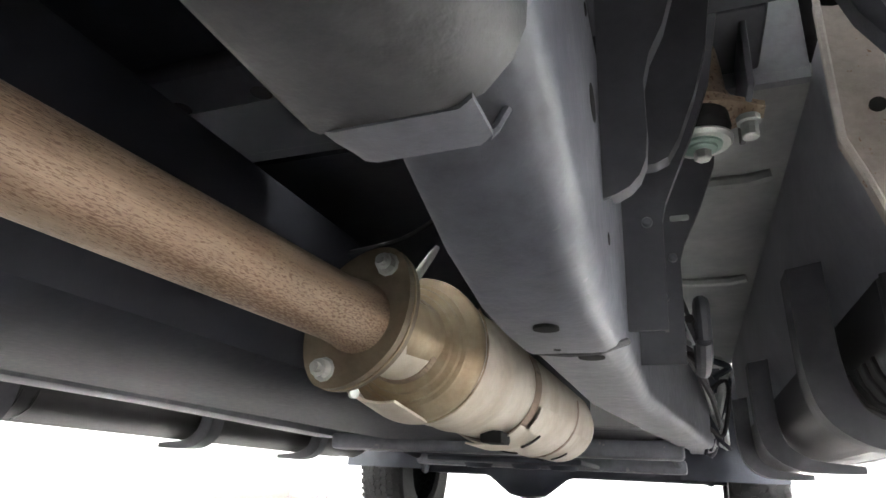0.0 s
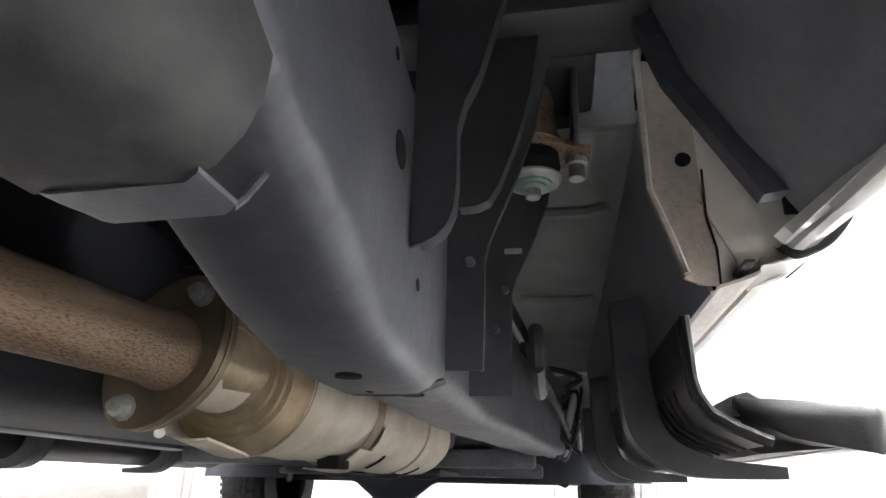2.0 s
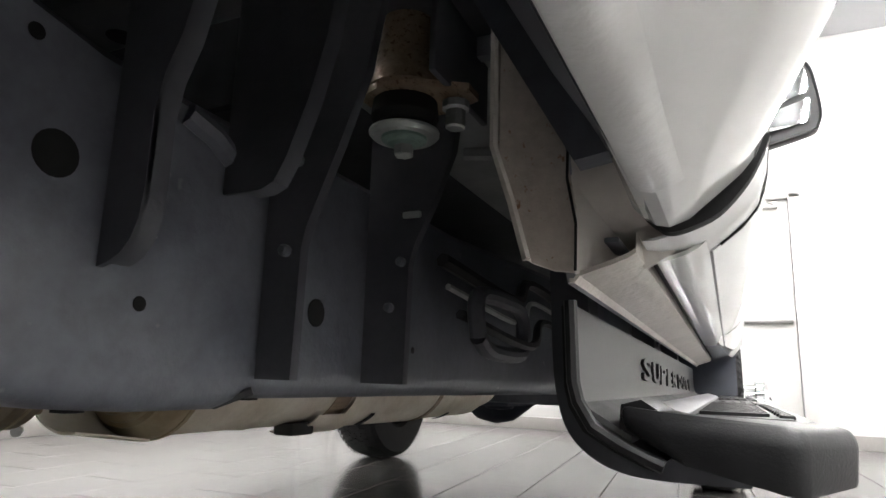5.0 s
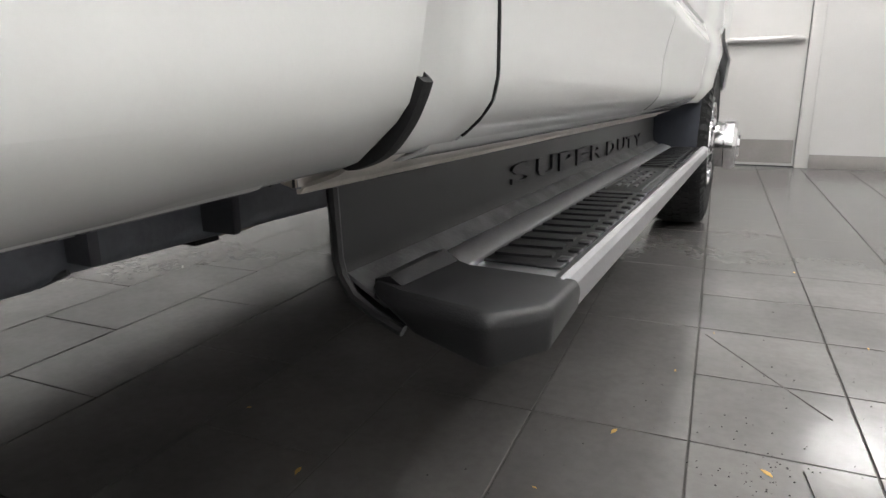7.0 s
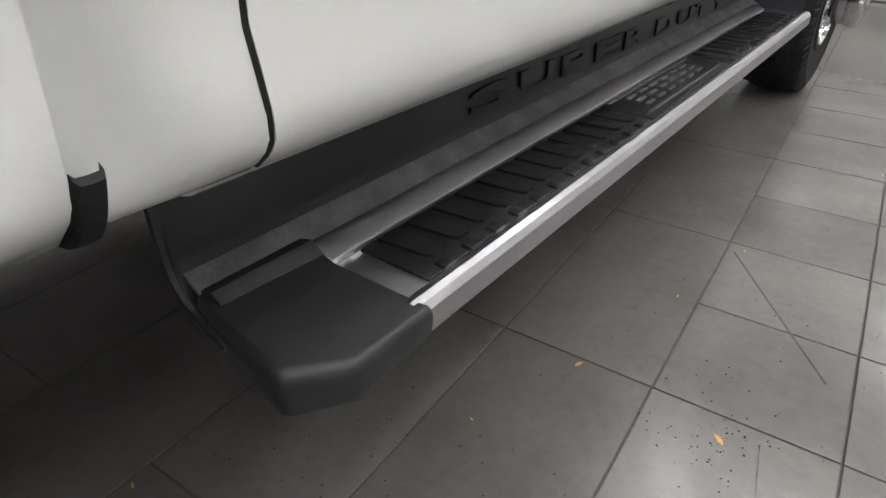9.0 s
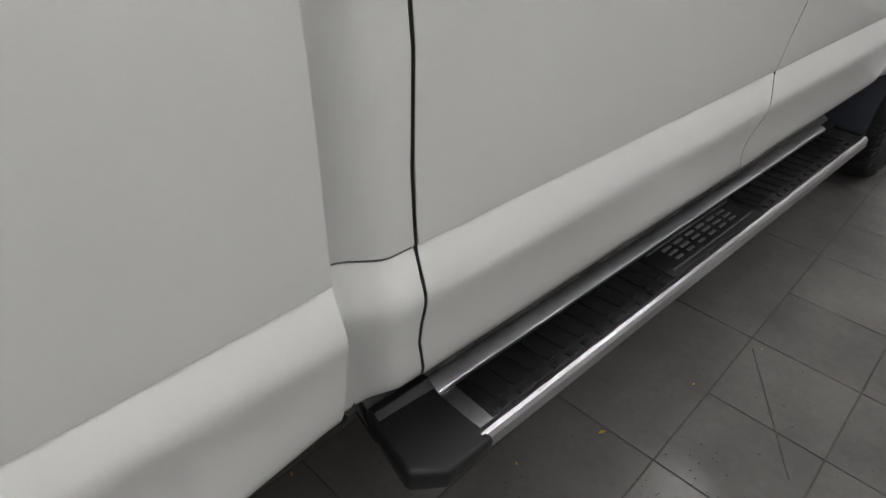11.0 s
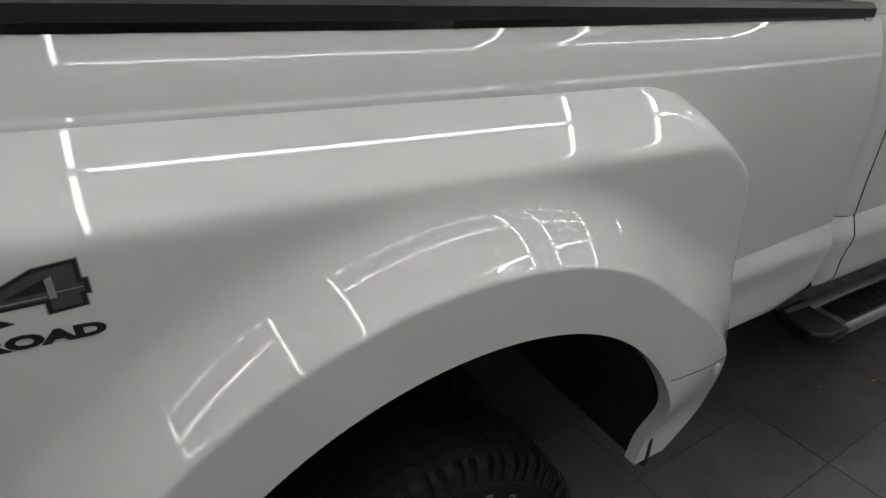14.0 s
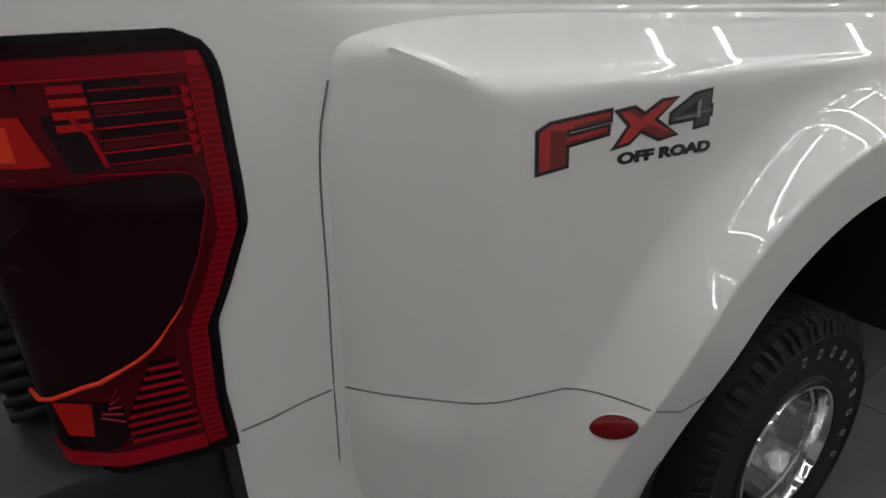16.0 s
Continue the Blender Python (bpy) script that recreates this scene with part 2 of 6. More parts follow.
# ---- mesh helpers ----
class Geo:
    """Vertices and faces of one mesh."""

    def __init__(self):
        self.v, self.f = [], []

    def add(self, verts, faces):
        n = len(self.v)
        self.v += [tuple(p) for p in verts]
        self.f += [tuple(i + n for i in q) for q in faces]
        return self

    def loft(self, rings, closed=True, caps=True):
        n, k = len(self.v), len(rings[0])
        for r in rings:
            self.v += [tuple(p) for p in r]
        for a in range(len(rings) - 1):
            for i in range(k if closed else k - 1):
                j = (i + 1) % k
                self.f.append((n + a * k + i, n + a * k + j, n + (a + 1) * k + j, n + (a + 1) * k + i))
        if caps and closed:
            self.f.append(tuple(n + i for i in range(k))[::-1])
            self.f.append(tuple(n + (len(rings) - 1) * k + i for i in range(k)))
        return self

    def box(self, lo, hi, bevel=0.0, turn=None):
        bm = bmesh.new()
        c = [(a + b) / 2 for a, b in zip(lo, hi)]
        s = [b - a for a, b in zip(lo, hi)]
        bmesh.ops.create_cube(bm, size=1, matrix=Matrix.Translation(c) @ (turn or Matrix()) @ Matrix.Diagonal((*s, 1)))
        if bevel:
            bmesh.ops.bevel(bm, geom=bm.edges[:], offset=bevel, segments=2, affect="EDGES", profile=0.5)
        bm.verts.index_update()
        self.add([v.co for v in bm.verts], [[v.index for v in f.verts] for f in bm.faces])
        bm.free()
        return self

    def tube(self, path, r, n=12, caps=True):
        pts = [Vector(p) for p in path]
        radii = r if isinstance(r, (list, tuple)) else [r] * len(pts)
        up, rings = None, []
        for i, p in enumerate(pts):
            d = (pts[min(i + 1, len(pts) - 1)] - pts[max(i - 1, 0)]).normalized()
            if up is None:
                up = d.orthogonal().normalized()
            up = (up - d * up.dot(d)).normalized()
            side = d.cross(up)
            rings.append([p + (up * math.cos(2 * math.pi * k / n) + side * math.sin(2 * math.pi * k / n)) * radii[i] for k in range(n)])
        return self.loft(rings, True, caps)

    def rev(self, profile, centre, axis, n=32, caps=True):
        a = Vector(axis).normalized()
        u = a.orthogonal().normalized()
        w = a.cross(u)
        c = Vector(centre)
        rings = [[c + a * h + (u * math.cos(2 * math.pi * k / n) + w * math.sin(2 * math.pi * k / n)) * r for k in range(n)] for r, h in profile]
        return self.loft(rings, True, caps)

    def prism(self, poly, place, depth):
        """A flat polygon (a, b), set by place(a, b, d), from d = 0 to depth."""
        k = len(poly)
        self.add([place(a, b, 0) for a, b in poly] + [place(a, b, depth) for a, b in poly],
                 [tuple(range(k))[::-1], tuple(range(k, 2 * k))] + [(i, (i + 1) % k, k + (i + 1) % k, k + i) for i in range(k)])
        return self

    def sheet(self, rows, back):
        """A grid of points with a thickness given by the vector back, closed at its rims."""
        m, k = len(rows), len(rows[0])
        b = Vector(back)
        front = [p for r in rows for p in r]
        n = m * k
        faces = []
        for i in range(m - 1):
            for j in range(k - 1):
                q = (i * k + j, i * k + j + 1, (i + 1) * k + j + 1, (i + 1) * k + j)
                faces += [q, tuple(x + n for x in q[::-1])]
        rim = [j for j in range(k)] + [i * k + k - 1 for i in range(1, m)] + [(m - 1) * k + j for j in range(k - 2, -1, -1)] + [i * k for i in range(m - 2, 0, -1)]
        for a, c in zip(rim, rim[1:] + rim[:1]):
            faces.append((c, a, a + n, c + n))
        return self.add(front + [tuple(Vector(p) + b) for p in front], faces)


RAKE = 0.018


def part(name, g, material, parent=None, label="", rake=True, sharp=32):
    verts = [(x, y, z - RAKE * (y - 1.45)) if rake else (x, y, z) for x, y, z in g.v]
    me = bpy.data.meshes.new(name)
    assert max(max(f) for f in g.f) < len(verts), name
    me.from_pydata(verts, [], g.f)
    bm = bmesh.new()
    bm.from_mesh(me)
    bmesh.ops.recalc_face_normals(bm, faces=bm.faces[:])
    bm.to_mesh(me)
    bm.free()
    me.materials.append(material)
    me.polygons.foreach_set("use_smooth", [True] * len(me.polygons))
    me.set_sharp_from_angle(angle=radians(sharp))
    ob = new(name, me)
    if parent:
        ob.parent = parent
    if label:
        tagged(ob, label)
    return ob


def thing(name, label, category, at=(0, 0, 0), group="", kind=""):
    ob = new(name)
    ob.location = at
    return tagged(ob, label, category, group, kind)


def smooth(a, b, v):
    t = min(1.0, max(0.0, (v - a) / (b - a)))
    return t * t * (3 - 2 * t)


def curve(keys, v):
    """A smooth value at v from sorted keys (v, value)."""
    if v <= keys[0][0]:
        return keys[0][1]
    for (a, p), (b, q) in zip(keys, keys[1:]):
        if v <= b:
            return p + (q - p) * (v - a) / (b - a)
    return keys[-1][1]


def catmull(keys, n):
    """n points a span along the keys."""
    ks = [Vector(k) for k in keys]
    ks = [2 * ks[0] - ks[1]] + ks + [2 * ks[-1] - ks[-2]]
    out = []
    for i in range(1, len(ks) - 2):
        p0, p1, p2, p3 = ks[i - 1:i + 3]
        for j in range(n):
            t = j / n
            out.append(0.5 * (2 * p1 + (p2 - p0) * t + (2 * p0 - 5 * p1 + 4 * p2 - p3) * t * t + (3 * p1 - p0 - 3 * p2 + p3) * t ** 3))
    return out + [ks[-2]]


def words(text, size, place, depth, bold=0.0):
    """Lettering as a Geo; place(a, b, d) sets a point of the flat text."""
    cu = bpy.data.curves.new("lettering", "FONT")
    cu.body, cu.size, cu.resolution_u, cu.extrude = text, size, 3, 0.5
    cu.offset = bold
    ob = bpy.data.objects.new("lettering", cu)
    scene.collection.objects.link(ob)
    me = bpy.data.meshes.new_from_object(ob.evaluated_get(bpy.context.evaluated_depsgraph_get()))
    g = Geo().add([place(v.co.x, v.co.y, depth if v.co.z > 0 else 0) for v in me.vertices], [list(p.vertices) for p in me.polygons])
    bpy.data.objects.remove(ob)
    bpy.data.meshes.remove(me)
    bpy.data.curves.remove(cu)
    return g


def islands(g):
    """The separate pieces of a Geo, as a list."""
    up = list(range(len(g.v)))

    def root(a):
        while up[a] != a:
            up[a] = up[up[a]]
            a = up[a]
        return a

    for f in g.f:
        for a in f[1:]:
            up[root(a)] = root(f[0])
    out = {}
    for f in g.f:
        out.setdefault(root(f[0]), []).append(f)
    made = []
    for faces in out.values():
        used = sorted({a for f in faces for a in f})
        at = {a: i for i, a in enumerate(used)}
        made.append(Geo().add([g.v[a] for a in used], [[at[a] for a in f] for f in faces]))
    return made


# ---- the room ----
X0, X1, Y0, Y1 = -3.4, 5.2, -6.0, 6.86
TURN = Matrix.Rotation(radians(3.2), 4, "Z")


def structure(name, g, material, label, category="wall"):
    return tagged(part(name, g, material, None, "", rake=False), label, category, kind="structure")


structure("ceiling", Geo().box((X0 - 0.2, Y0 - 0.2, CEILING), (X1 + 0.2, Y1 + 0.2, CEILING + 0.15)), CEIL, "plain matt grey showroom ceiling overhead", "ceiling")
structure("wall_west", Geo().box((X0 - 0.2, Y0, 0), (X0, Y1, CEILING)), WALL, "plain white painted showroom wall")
# unseen east wall, added; its grey sets the bounce onto the truck's side
structure("wall_east", Geo().box((X1, Y0, 0), (X1 + 0.2, Y1, CEILING)), GREY_WALL, "plain wall added out of view, grey to tune bounced light")
structure("wall_south", Geo().box((X0 - 0.2, Y0 - 0.2, 0), (X1 + 0.2, Y0, CEILING)), WALL, "plain white painted showroom wall")
DX0, DX1, DH = 0.62, 1.60, 2.10
g = Geo().box((X0 - 0.2, Y1, 0), (DX0, Y1 + 0.2, CEILING)).box((DX1, Y1, 0), (X1 + 0.2, Y1 + 0.2, CEILING)).box((DX0, Y1, DH), (DX1, Y1 + 0.2, CEILING))
structure("wall_north", g, WALL, "white painted showroom wall with a door opening")
g = Geo().box((DX1 + 0.06, Y1 - 0.012, 0), (X1, Y1, 0.11), 0.003)
structure("baseboard", g, SKIRTING, "taupe grey vinyl skirting along a white wall", "baseboard")
g = Geo().box((X0, Y1 - 0.012, 0), (DX0 - 0.06, Y1, 0.11), 0.003)
structure("baseboard", g, SKIRTING, "taupe grey vinyl skirting along a white wall", "baseboard")
structure("baseboard", Geo().box((X0, Y0, 0), (X0 + 0.012, Y1, 0.24), 0.003), SKIRTING, "tall taupe grey skirting along a white wall", "baseboard")
structure("baseboard", Geo().box((X1 - 0.012, Y0, 0), (X1, Y1, 0.11), 0.003), SKIRTING, "taupe grey vinyl skirting along a white wall", "baseboard")
structure("trim", Geo().tube([(-2.95, Y1 - 0.05, 0), (-2.95, Y1 - 0.05, CEILING)], 0.05, 16), STEEL, "grey vertical conduit pipe on a white wall", "pipe")

door = tagged(new("door_1"), "closed white metal door with push bar and closer", "door", kind="structure")
part("door_leaf", Geo().box((DX0 + 0.045, Y1 + 0.03, 0.008), (DX1 - 0.045, Y1 + 0.075, DH - 0.045), 0.003), DOOR_PAINT, door, rake=False)
g = Geo().box((DX0 - 0.05, Y1 - 0.018, 0), (DX0 + 0.04, Y1 + 0.1, DH), 0.004).box((DX1 - 0.04, Y1 - 0.018, 0), (DX1 + 0.05, Y1 + 0.1, DH), 0.004).box((DX0 - 0.05, Y1 - 0.018, DH - 0.04), (DX1 + 0.05, Y1 + 0.1, DH + 0.05), 0.004)
part("door_frame", g, DOOR_PAINT, door, rake=False)
part("push_bar", Geo().box((DX0 + 0.1, Y1 - 0.04, 0.99), (DX1 - 0.07, Y1 + 0.026, 1.035), 0.008), STEEL, door, "brushed steel push bar", rake=False)
part("kick_plate", Geo().box((DX0 + 0.06, Y1 + 0.024, 0.03), (DX1 - 0.06, Y1 + 0.029, 0.22)), SKIRTING, door, "taupe kick plate", rake=False)
part("door_closer", Geo().box((DX1 - 0.42, Y1 - 0.025, DH - 0.12), (DX1 - 0.12, Y1 + 0.028, DH - 0.07), 0.006), STEEL, door, "grey door closer", rake=False)
part("closer_arm", Geo().tube([(DX1 - 0.15, Y1 - 0.03, DH - 0.09), (DX1 - 0.32, Y1 - 0.1, DH - 0.04), (DX1 - 0.45, Y1 - 0.02, DH - 0.03)], 0.008, 8), STEEL, door, rake=False)


def tube_lamp(a, b, z, group="ceiling tubes", r=0.013):
    """A bare lamp tube with its holder, hung under the ceiling."""
    a, b = Vector((*a, z)), Vector((*b, z))
    lamp = thing("tube_light", "long white glowing tube light under the ceiling", "light", (a + b) / 2, group)
    d = (b - a).normalized()
    off = -(a + b) / 2
    s = d.cross(Vector((0, 0, 1)))
    up = Vector((0, 0, 1))
    g = Geo()
    ring = lambda p: [p + s * 0.022 + up * 0.02, p + s * 0.018 + up * 0.06, p - s * 0.018 + up * 0.06, p - s * 0.022 + up * 0.02]
    part("holder", g.loft([ring(a + off), ring(b + off)]), DOOR_PAINT, lamp, rake=False)
    part("tube", Geo().tube([a + off + d * 0.02, b + off - d * 0.02], r, 10), TUBE, lamp, "glowing white tube", rake=False)
    return lamp


LAMPS = []
# three frames of five long tubes, closed by cross tubes at both ends
LONG = (0.05, 0.93, 1.8, 2.65, 3.5)
for y0, y1 in ((-4.0, -1.35), (-0.45, 2.2), (3.0, 5.2)):
    LAMPS += [((x, y0 + 0.03), (x, y1 - 0.03)) for x in LONG]
    LAMPS += [((x + 0.02, y), (x_ - 0.02, y)) for x, x_ in zip(LONG, LONG[1:]) for y in (y0, y1)]
# rows over the truck's far side, unseen, added to brighten west wall and underbody
for x in (-1.7, -2.4, -3.0):
    LAMPS += [((x, y), (x, y + 2.4)) for y in (-2.95, -0.45, 2.05, 4.3)]
for a, b in LAMPS:
    tube_lamp(a, b, CEILING - 0.08)
wall_lamp = thing("wall_light", "glowing white tube light on the white wall", "light", (2.5, Y1 - 0.05, 2.45))
part("tube", Geo().box((-0.5, -0.03, -0.018), (0.5, 0.03, 0.018), 0.006), TUBE, wall_lamp, rake=False)
part("base", Geo().box((-0.52, 0.03, -0.035), (0.52, 0.05, 0.035), 0.004), DOOR_PAINT, wall_lamp, rake=False)

# ---- the truck: outer skin ----
truck = thing("pickup_truck", "white four-door dual-rear-wheel pickup truck parked on charcoal tiles", "truck")

SIDE = [(0.645, 0.978), (0.649, 1.0), (0.656, 1.016), (0.667, 1.032), (0.680, 1.047), (0.694, 1.058), (0.715, 1.0645), (0.745, 1.0675), (0.78, 1.0705), (0.82, 1.077), (0.845, 1.0823), (0.858, 1.0848), (0.868, 1.0857), (0.878, 1.0846), (0.890, 1.0812),
        (0.944, 1.0630), (0.9475, 1.0605), (0.9495, 1.0590), (0.9515, 1.0634), (0.955, 1.0638), (1.0, 1.0645), (1.1, 1.068), (1.2, 1.071), (1.30, 1.0715), (1.36, 1.069), (1.40, 1.067), (1.438, 1.0630),
        (1.443, 1.0622), (1.4455, 1.0612), (1.449, 1.0586), (1.4515, 1.0575), (1.457, 1.0565), (1.475, 1.0525), (1.49, 1.0478), (1.50, 1.0437), (1.51, 1.0390), (1.52, 1.0340), (1.53, 1.0287), (1.537, 1.025)]


def side_x(z):
    return curve(SIDE, z)


def tilt(z, y):
    """The crease along the bed climbs towards the front, the bed's hem with it; on the cab it runs level."""
    w = smooth(0.874, 0.948, z) * smooth(1.36, 0.955, z)
    return z + 0.057 * (min(y, 1.415) - 1.54) * w + (0.035 * (y - 1.40) * smooth(0.80, 0.66, z) if y < 1.40 else 0.0)


def skin(name, left, right, z0, z1, material=PAINT, parent=truck, cols=6, mirror=False, label="", inset=0.0, xmap=None):
    """A body panel between the seams left(z) and right(z) that follows the body's side."""
    zs = sorted({z0, z1, *[z for z, _ in SIDE if z0 < z < z1]})
    rows = []
    for z in zs:
        a, b = left(z), right(z)
        rows.append([((xmap(z, a + (b - a) * i / cols) if xmap else side_x(z) - inset) * (-1 if mirror else 1), a + (b - a) * i / cols, tilt(z, a + (b - a) * i / cols)) for i in range(cols + 1)])
    return part(name, Geo().sheet(rows, (0.012 if mirror else -0.012, 0, 0)), material, parent, label, sharp=24)


def line(*keys):
    return lambda z: curve(sorted((b, a) for a, b in keys), z)


bed_front = line((1.409, 0.6), (1.409, 0.95), (1.403, 1.19), (1.398, 1.3), (1.378, 1.459), (1.34, 1.53), (1.33, 1.56))
pillar_l = line((1.46, 0.6), (1.455, 0.645), (1.43, 0.667), (1.408, 0.694), (1.395, 0.715), (1.39, 1.3), (1.33, 1.53), (1.32, 1.56))
door_rear = line((1.566, 0.60), (1.559, 0.66), (1.5505, 0.705), (1.5355, 0.78), (1.5335, 0.82), (1.5335, 0.89), (1.5355, 0.95), (1.527, 1.06), (1.526, 1.19), (1.515, 1.31), (1.493, 1.46), (1.461, 1.525), (1.45, 1.56))
door_mid = line((2.63, 0.60), (2.615, 0.66), (2.583, 0.70), (2.545, 0.735), (2.531, 0.77), (2.537, 0.80), (2.561, 0.88), (2.580, 0.925), (2.586, 0.95), (2.594, 1.0), (2.615, 1.09), (2.64, 1.3), (2.66, 1.56))
door_front = line((3.55, 0.60), (3.55, 0.8), (3.5, 1.56))
G = 0.0021


def shifted(f, d):
    return lambda z: f(z) + d


for mirror in (False, True):
    skin("rear_corner_panel", pillar_l, shifted(door_rear, -G), 0.645, 1.537, mirror=mirror, cols=10, xmap=lambda z, y: side_x(z) - 0.034 * smooth(0.645, 0.71, z) * smooth(door_rear(z) - 0.04, door_rear(z) - 0.105, y) - 0.002)
    skin("rear_door", shifted(door_rear, G), shifted(door_mid, -G), 0.656, 1.537, mirror=mirror)
    skin("front_door", shifted(door_mid, G), shifted(door_front, -G), 0.656, 1.537, mirror=mirror)
    s = -1 if mirror else 1
    # front fender with its wheel opening
    rows, zs = [], [0.66, 0.72, 0.76, 0.82, 0.87, 0.95, 1.0, 1.06, 1.12, 1.2, 1.3, 1.42, 1.47]
    for z in zs:
        a = door_front(z) + G
        b = 4.4 - math.sqrt(max(0.0, 0.56 ** 2 - (z - 0.42) ** 2)) if z < 0.97 else 4.4
        rows.append([(s * (side_x(z) + 0.02 * smooth(3.6, 4.0, y)), y, z) for y in [a + (b - a) * i / 8 for i in range(9)]])
    part("front_fender_panel", Geo().sheet(rows, (-0.012 * s, 0, 0)), PAINT, truck)
    rows = []
    for z in zs:
        a = 4.4 + math.sqrt(max(0.0, 0.56 ** 2 - (z - 0.42) ** 2)) if z < 0.97 else 4.4
        rows.append([(s * (side_x(z) + 0.02 - 0.25 * smooth(4.9, 5.4, y)), y, z) for y in [a + (5.35 - a) * i / 8 for i in range(9)]])
    part("front_fender_panel", Geo().sheet(rows, (-0.012 * s, 0, 0)), PAINT, truck)
    # near-black inner body, coloured for the shade behind the seams
    part("inner_sill_panel", Geo().box((s * 1.00 - 0.008, 1.44, 0.70), (s * 1.00 + 0.008, 3.6, 1.5)), HOLE, truck)

# black strips that paint the shade inside the door seams
for name, seam in (("rear_seam_strip", door_rear), ("middle_seam_strip", door_mid)):
    pts = []
    for k in range(61):
        z = 0.662 + (1.53 - 0.662) * k / 60
        pts.append((side_x(z) - 0.0030, seam(z), tilt(z, seam(z))))
    part(name, Geo().tube(pts, 0.0031, 6), HOLE, truck, "door seam with its shade laid in as a black strip")

# horizontal cut of the rear corner panel, its gap shade laid on as a grey ribbon
part("corner_seam", Geo().tube([(1.0618 - 0.034 * smooth(door_rear(0.949) - 0.04, door_rear(0.949) - 0.105, y) - 0.0018, y, tilt(0.949, y)) for y in [1.40 + 0.0065 * k for k in range(21)]], 0.0014, 6), SEAM, truck)

# cab above the belt line, bonnet and roof
CAB = [(1.537, 1.025), (1.62, 1.0), (1.95, 0.80), (2.0, 0.74), (2.02, 0.6)]
g = Geo()
rings = []
for y, dz in ((1.44, -0.03), (1.5, 0), (2.4, 0.02), (3.1, 0.0), (3.2, -0.03)):
    r = [(x * 0.995, y, z + (dz if z > 1.8 else 0)) for z, x in CAB]
    rings.append(r + [(-x, yy, z) for x, yy, z in r[::-1]])
part("cab_roof", g.loft(rings), PAINT, truck)
for s in (1, -1):
    for a, b in ((1.56, 2.40), (2.5, 3.3)):
        g = Geo().sheet([[(s * 1.0, y, 1.60) for y in (a, b)], [(s * 0.84, y, 1.90) for y in (a + 0.04, b - (0.25 if b > 3 else 0.02))]], (0.008 * s, 0, 0.004))
        part("side_window", g, GLASS, truck, "dark tinted side window")
part("windscreen", Geo().sheet([[(x, 3.72, 1.46) for x in (-0.9, 0.9)], [(x, 3.2, 1.96) for x in (-0.74, 0.74)]], (0, 0.02, 0.02)), GLASS, truck)
g = Geo()
rings = []
for y, z, w in ((3.2, 1.46, 1.0), (3.8, 1.46, 1.03), (4.6, 1.43, 1.0), (5.25, 1.33, 0.92), (5.38, 1.2, 0.86), (5.42, 0.75, 0.86)):
    rings.append([(w, y, z - 0.14), (w - 0.1, y, z), (0, y, z + 0.04), (0.1 - w, y, z), (-w, y, z - 0.14)])
part("bonnet", g.loft(rings, False, False), PAINT, truck)
part("front_bumper", Geo().box((-0.9, 5.3, 0.5), (0.9, 5.5, 0.78), 0.03), CHROME, truck)
part("cab_back_panel", Geo().box((-1.0, 1.445, 1.2), (1.0, 1.46, 1.56)), PAINT, truck)
# one panel: shade is put into the middle's near-black, the corner stays lighter
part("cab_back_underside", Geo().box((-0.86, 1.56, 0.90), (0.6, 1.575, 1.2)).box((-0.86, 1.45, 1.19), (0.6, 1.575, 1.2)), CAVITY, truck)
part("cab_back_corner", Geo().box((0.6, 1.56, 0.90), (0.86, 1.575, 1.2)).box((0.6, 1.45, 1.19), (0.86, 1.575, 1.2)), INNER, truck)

# bed sides
REAR = [(-1.16, 0.0), (-1.28, -0.006), (-1.40, -0.016), (-1.50, -0.036), (-1.56, -0.085), (-1.585, -0.185), (-1.59, -0.26)]


def corner(s_):
    """The point of the rear corner's plan at s_ metres behind the lamp's edge."""
    pts = [Vector((1.047 + dx, y)) for y, dx in REAR[1:]]
    for p, q in zip(pts, pts[1:]):
        l = (q - p).length
        if s_ <= l:
            return p + (q - p) * (s_ / l), Vector((-(q - p).y, (q - p).x)).normalized()
        s_ -= l
    return pts[-1], Vector((0, -1))


def bed_x(z, y):
    x = side_x(z)
    flat = 1.047 + curve(sorted(REAR), y)
    w = smooth(-1.10, -1.22, y)
    return x + (min(flat, x) - x) * w


def lifted(z, y):
    """The bed's upper edge climbs towards the tailgate."""
    return z + max(0.0, (z - 0.96) / 0.58) * (0.017 + 0.0068 * (1.36 - y)) * (1.36 - y) - 0.005 * smooth(1.3, 1.53, z)


def hem_swell(z, y):
    """The bed's hem stands out further behind its rounded front corner."""
    return (0.026 * smooth(1.43, 1.18, y) - 0.008) * smooth(0.80, 0.69, z) * smooth(0.640, 0.668, z)


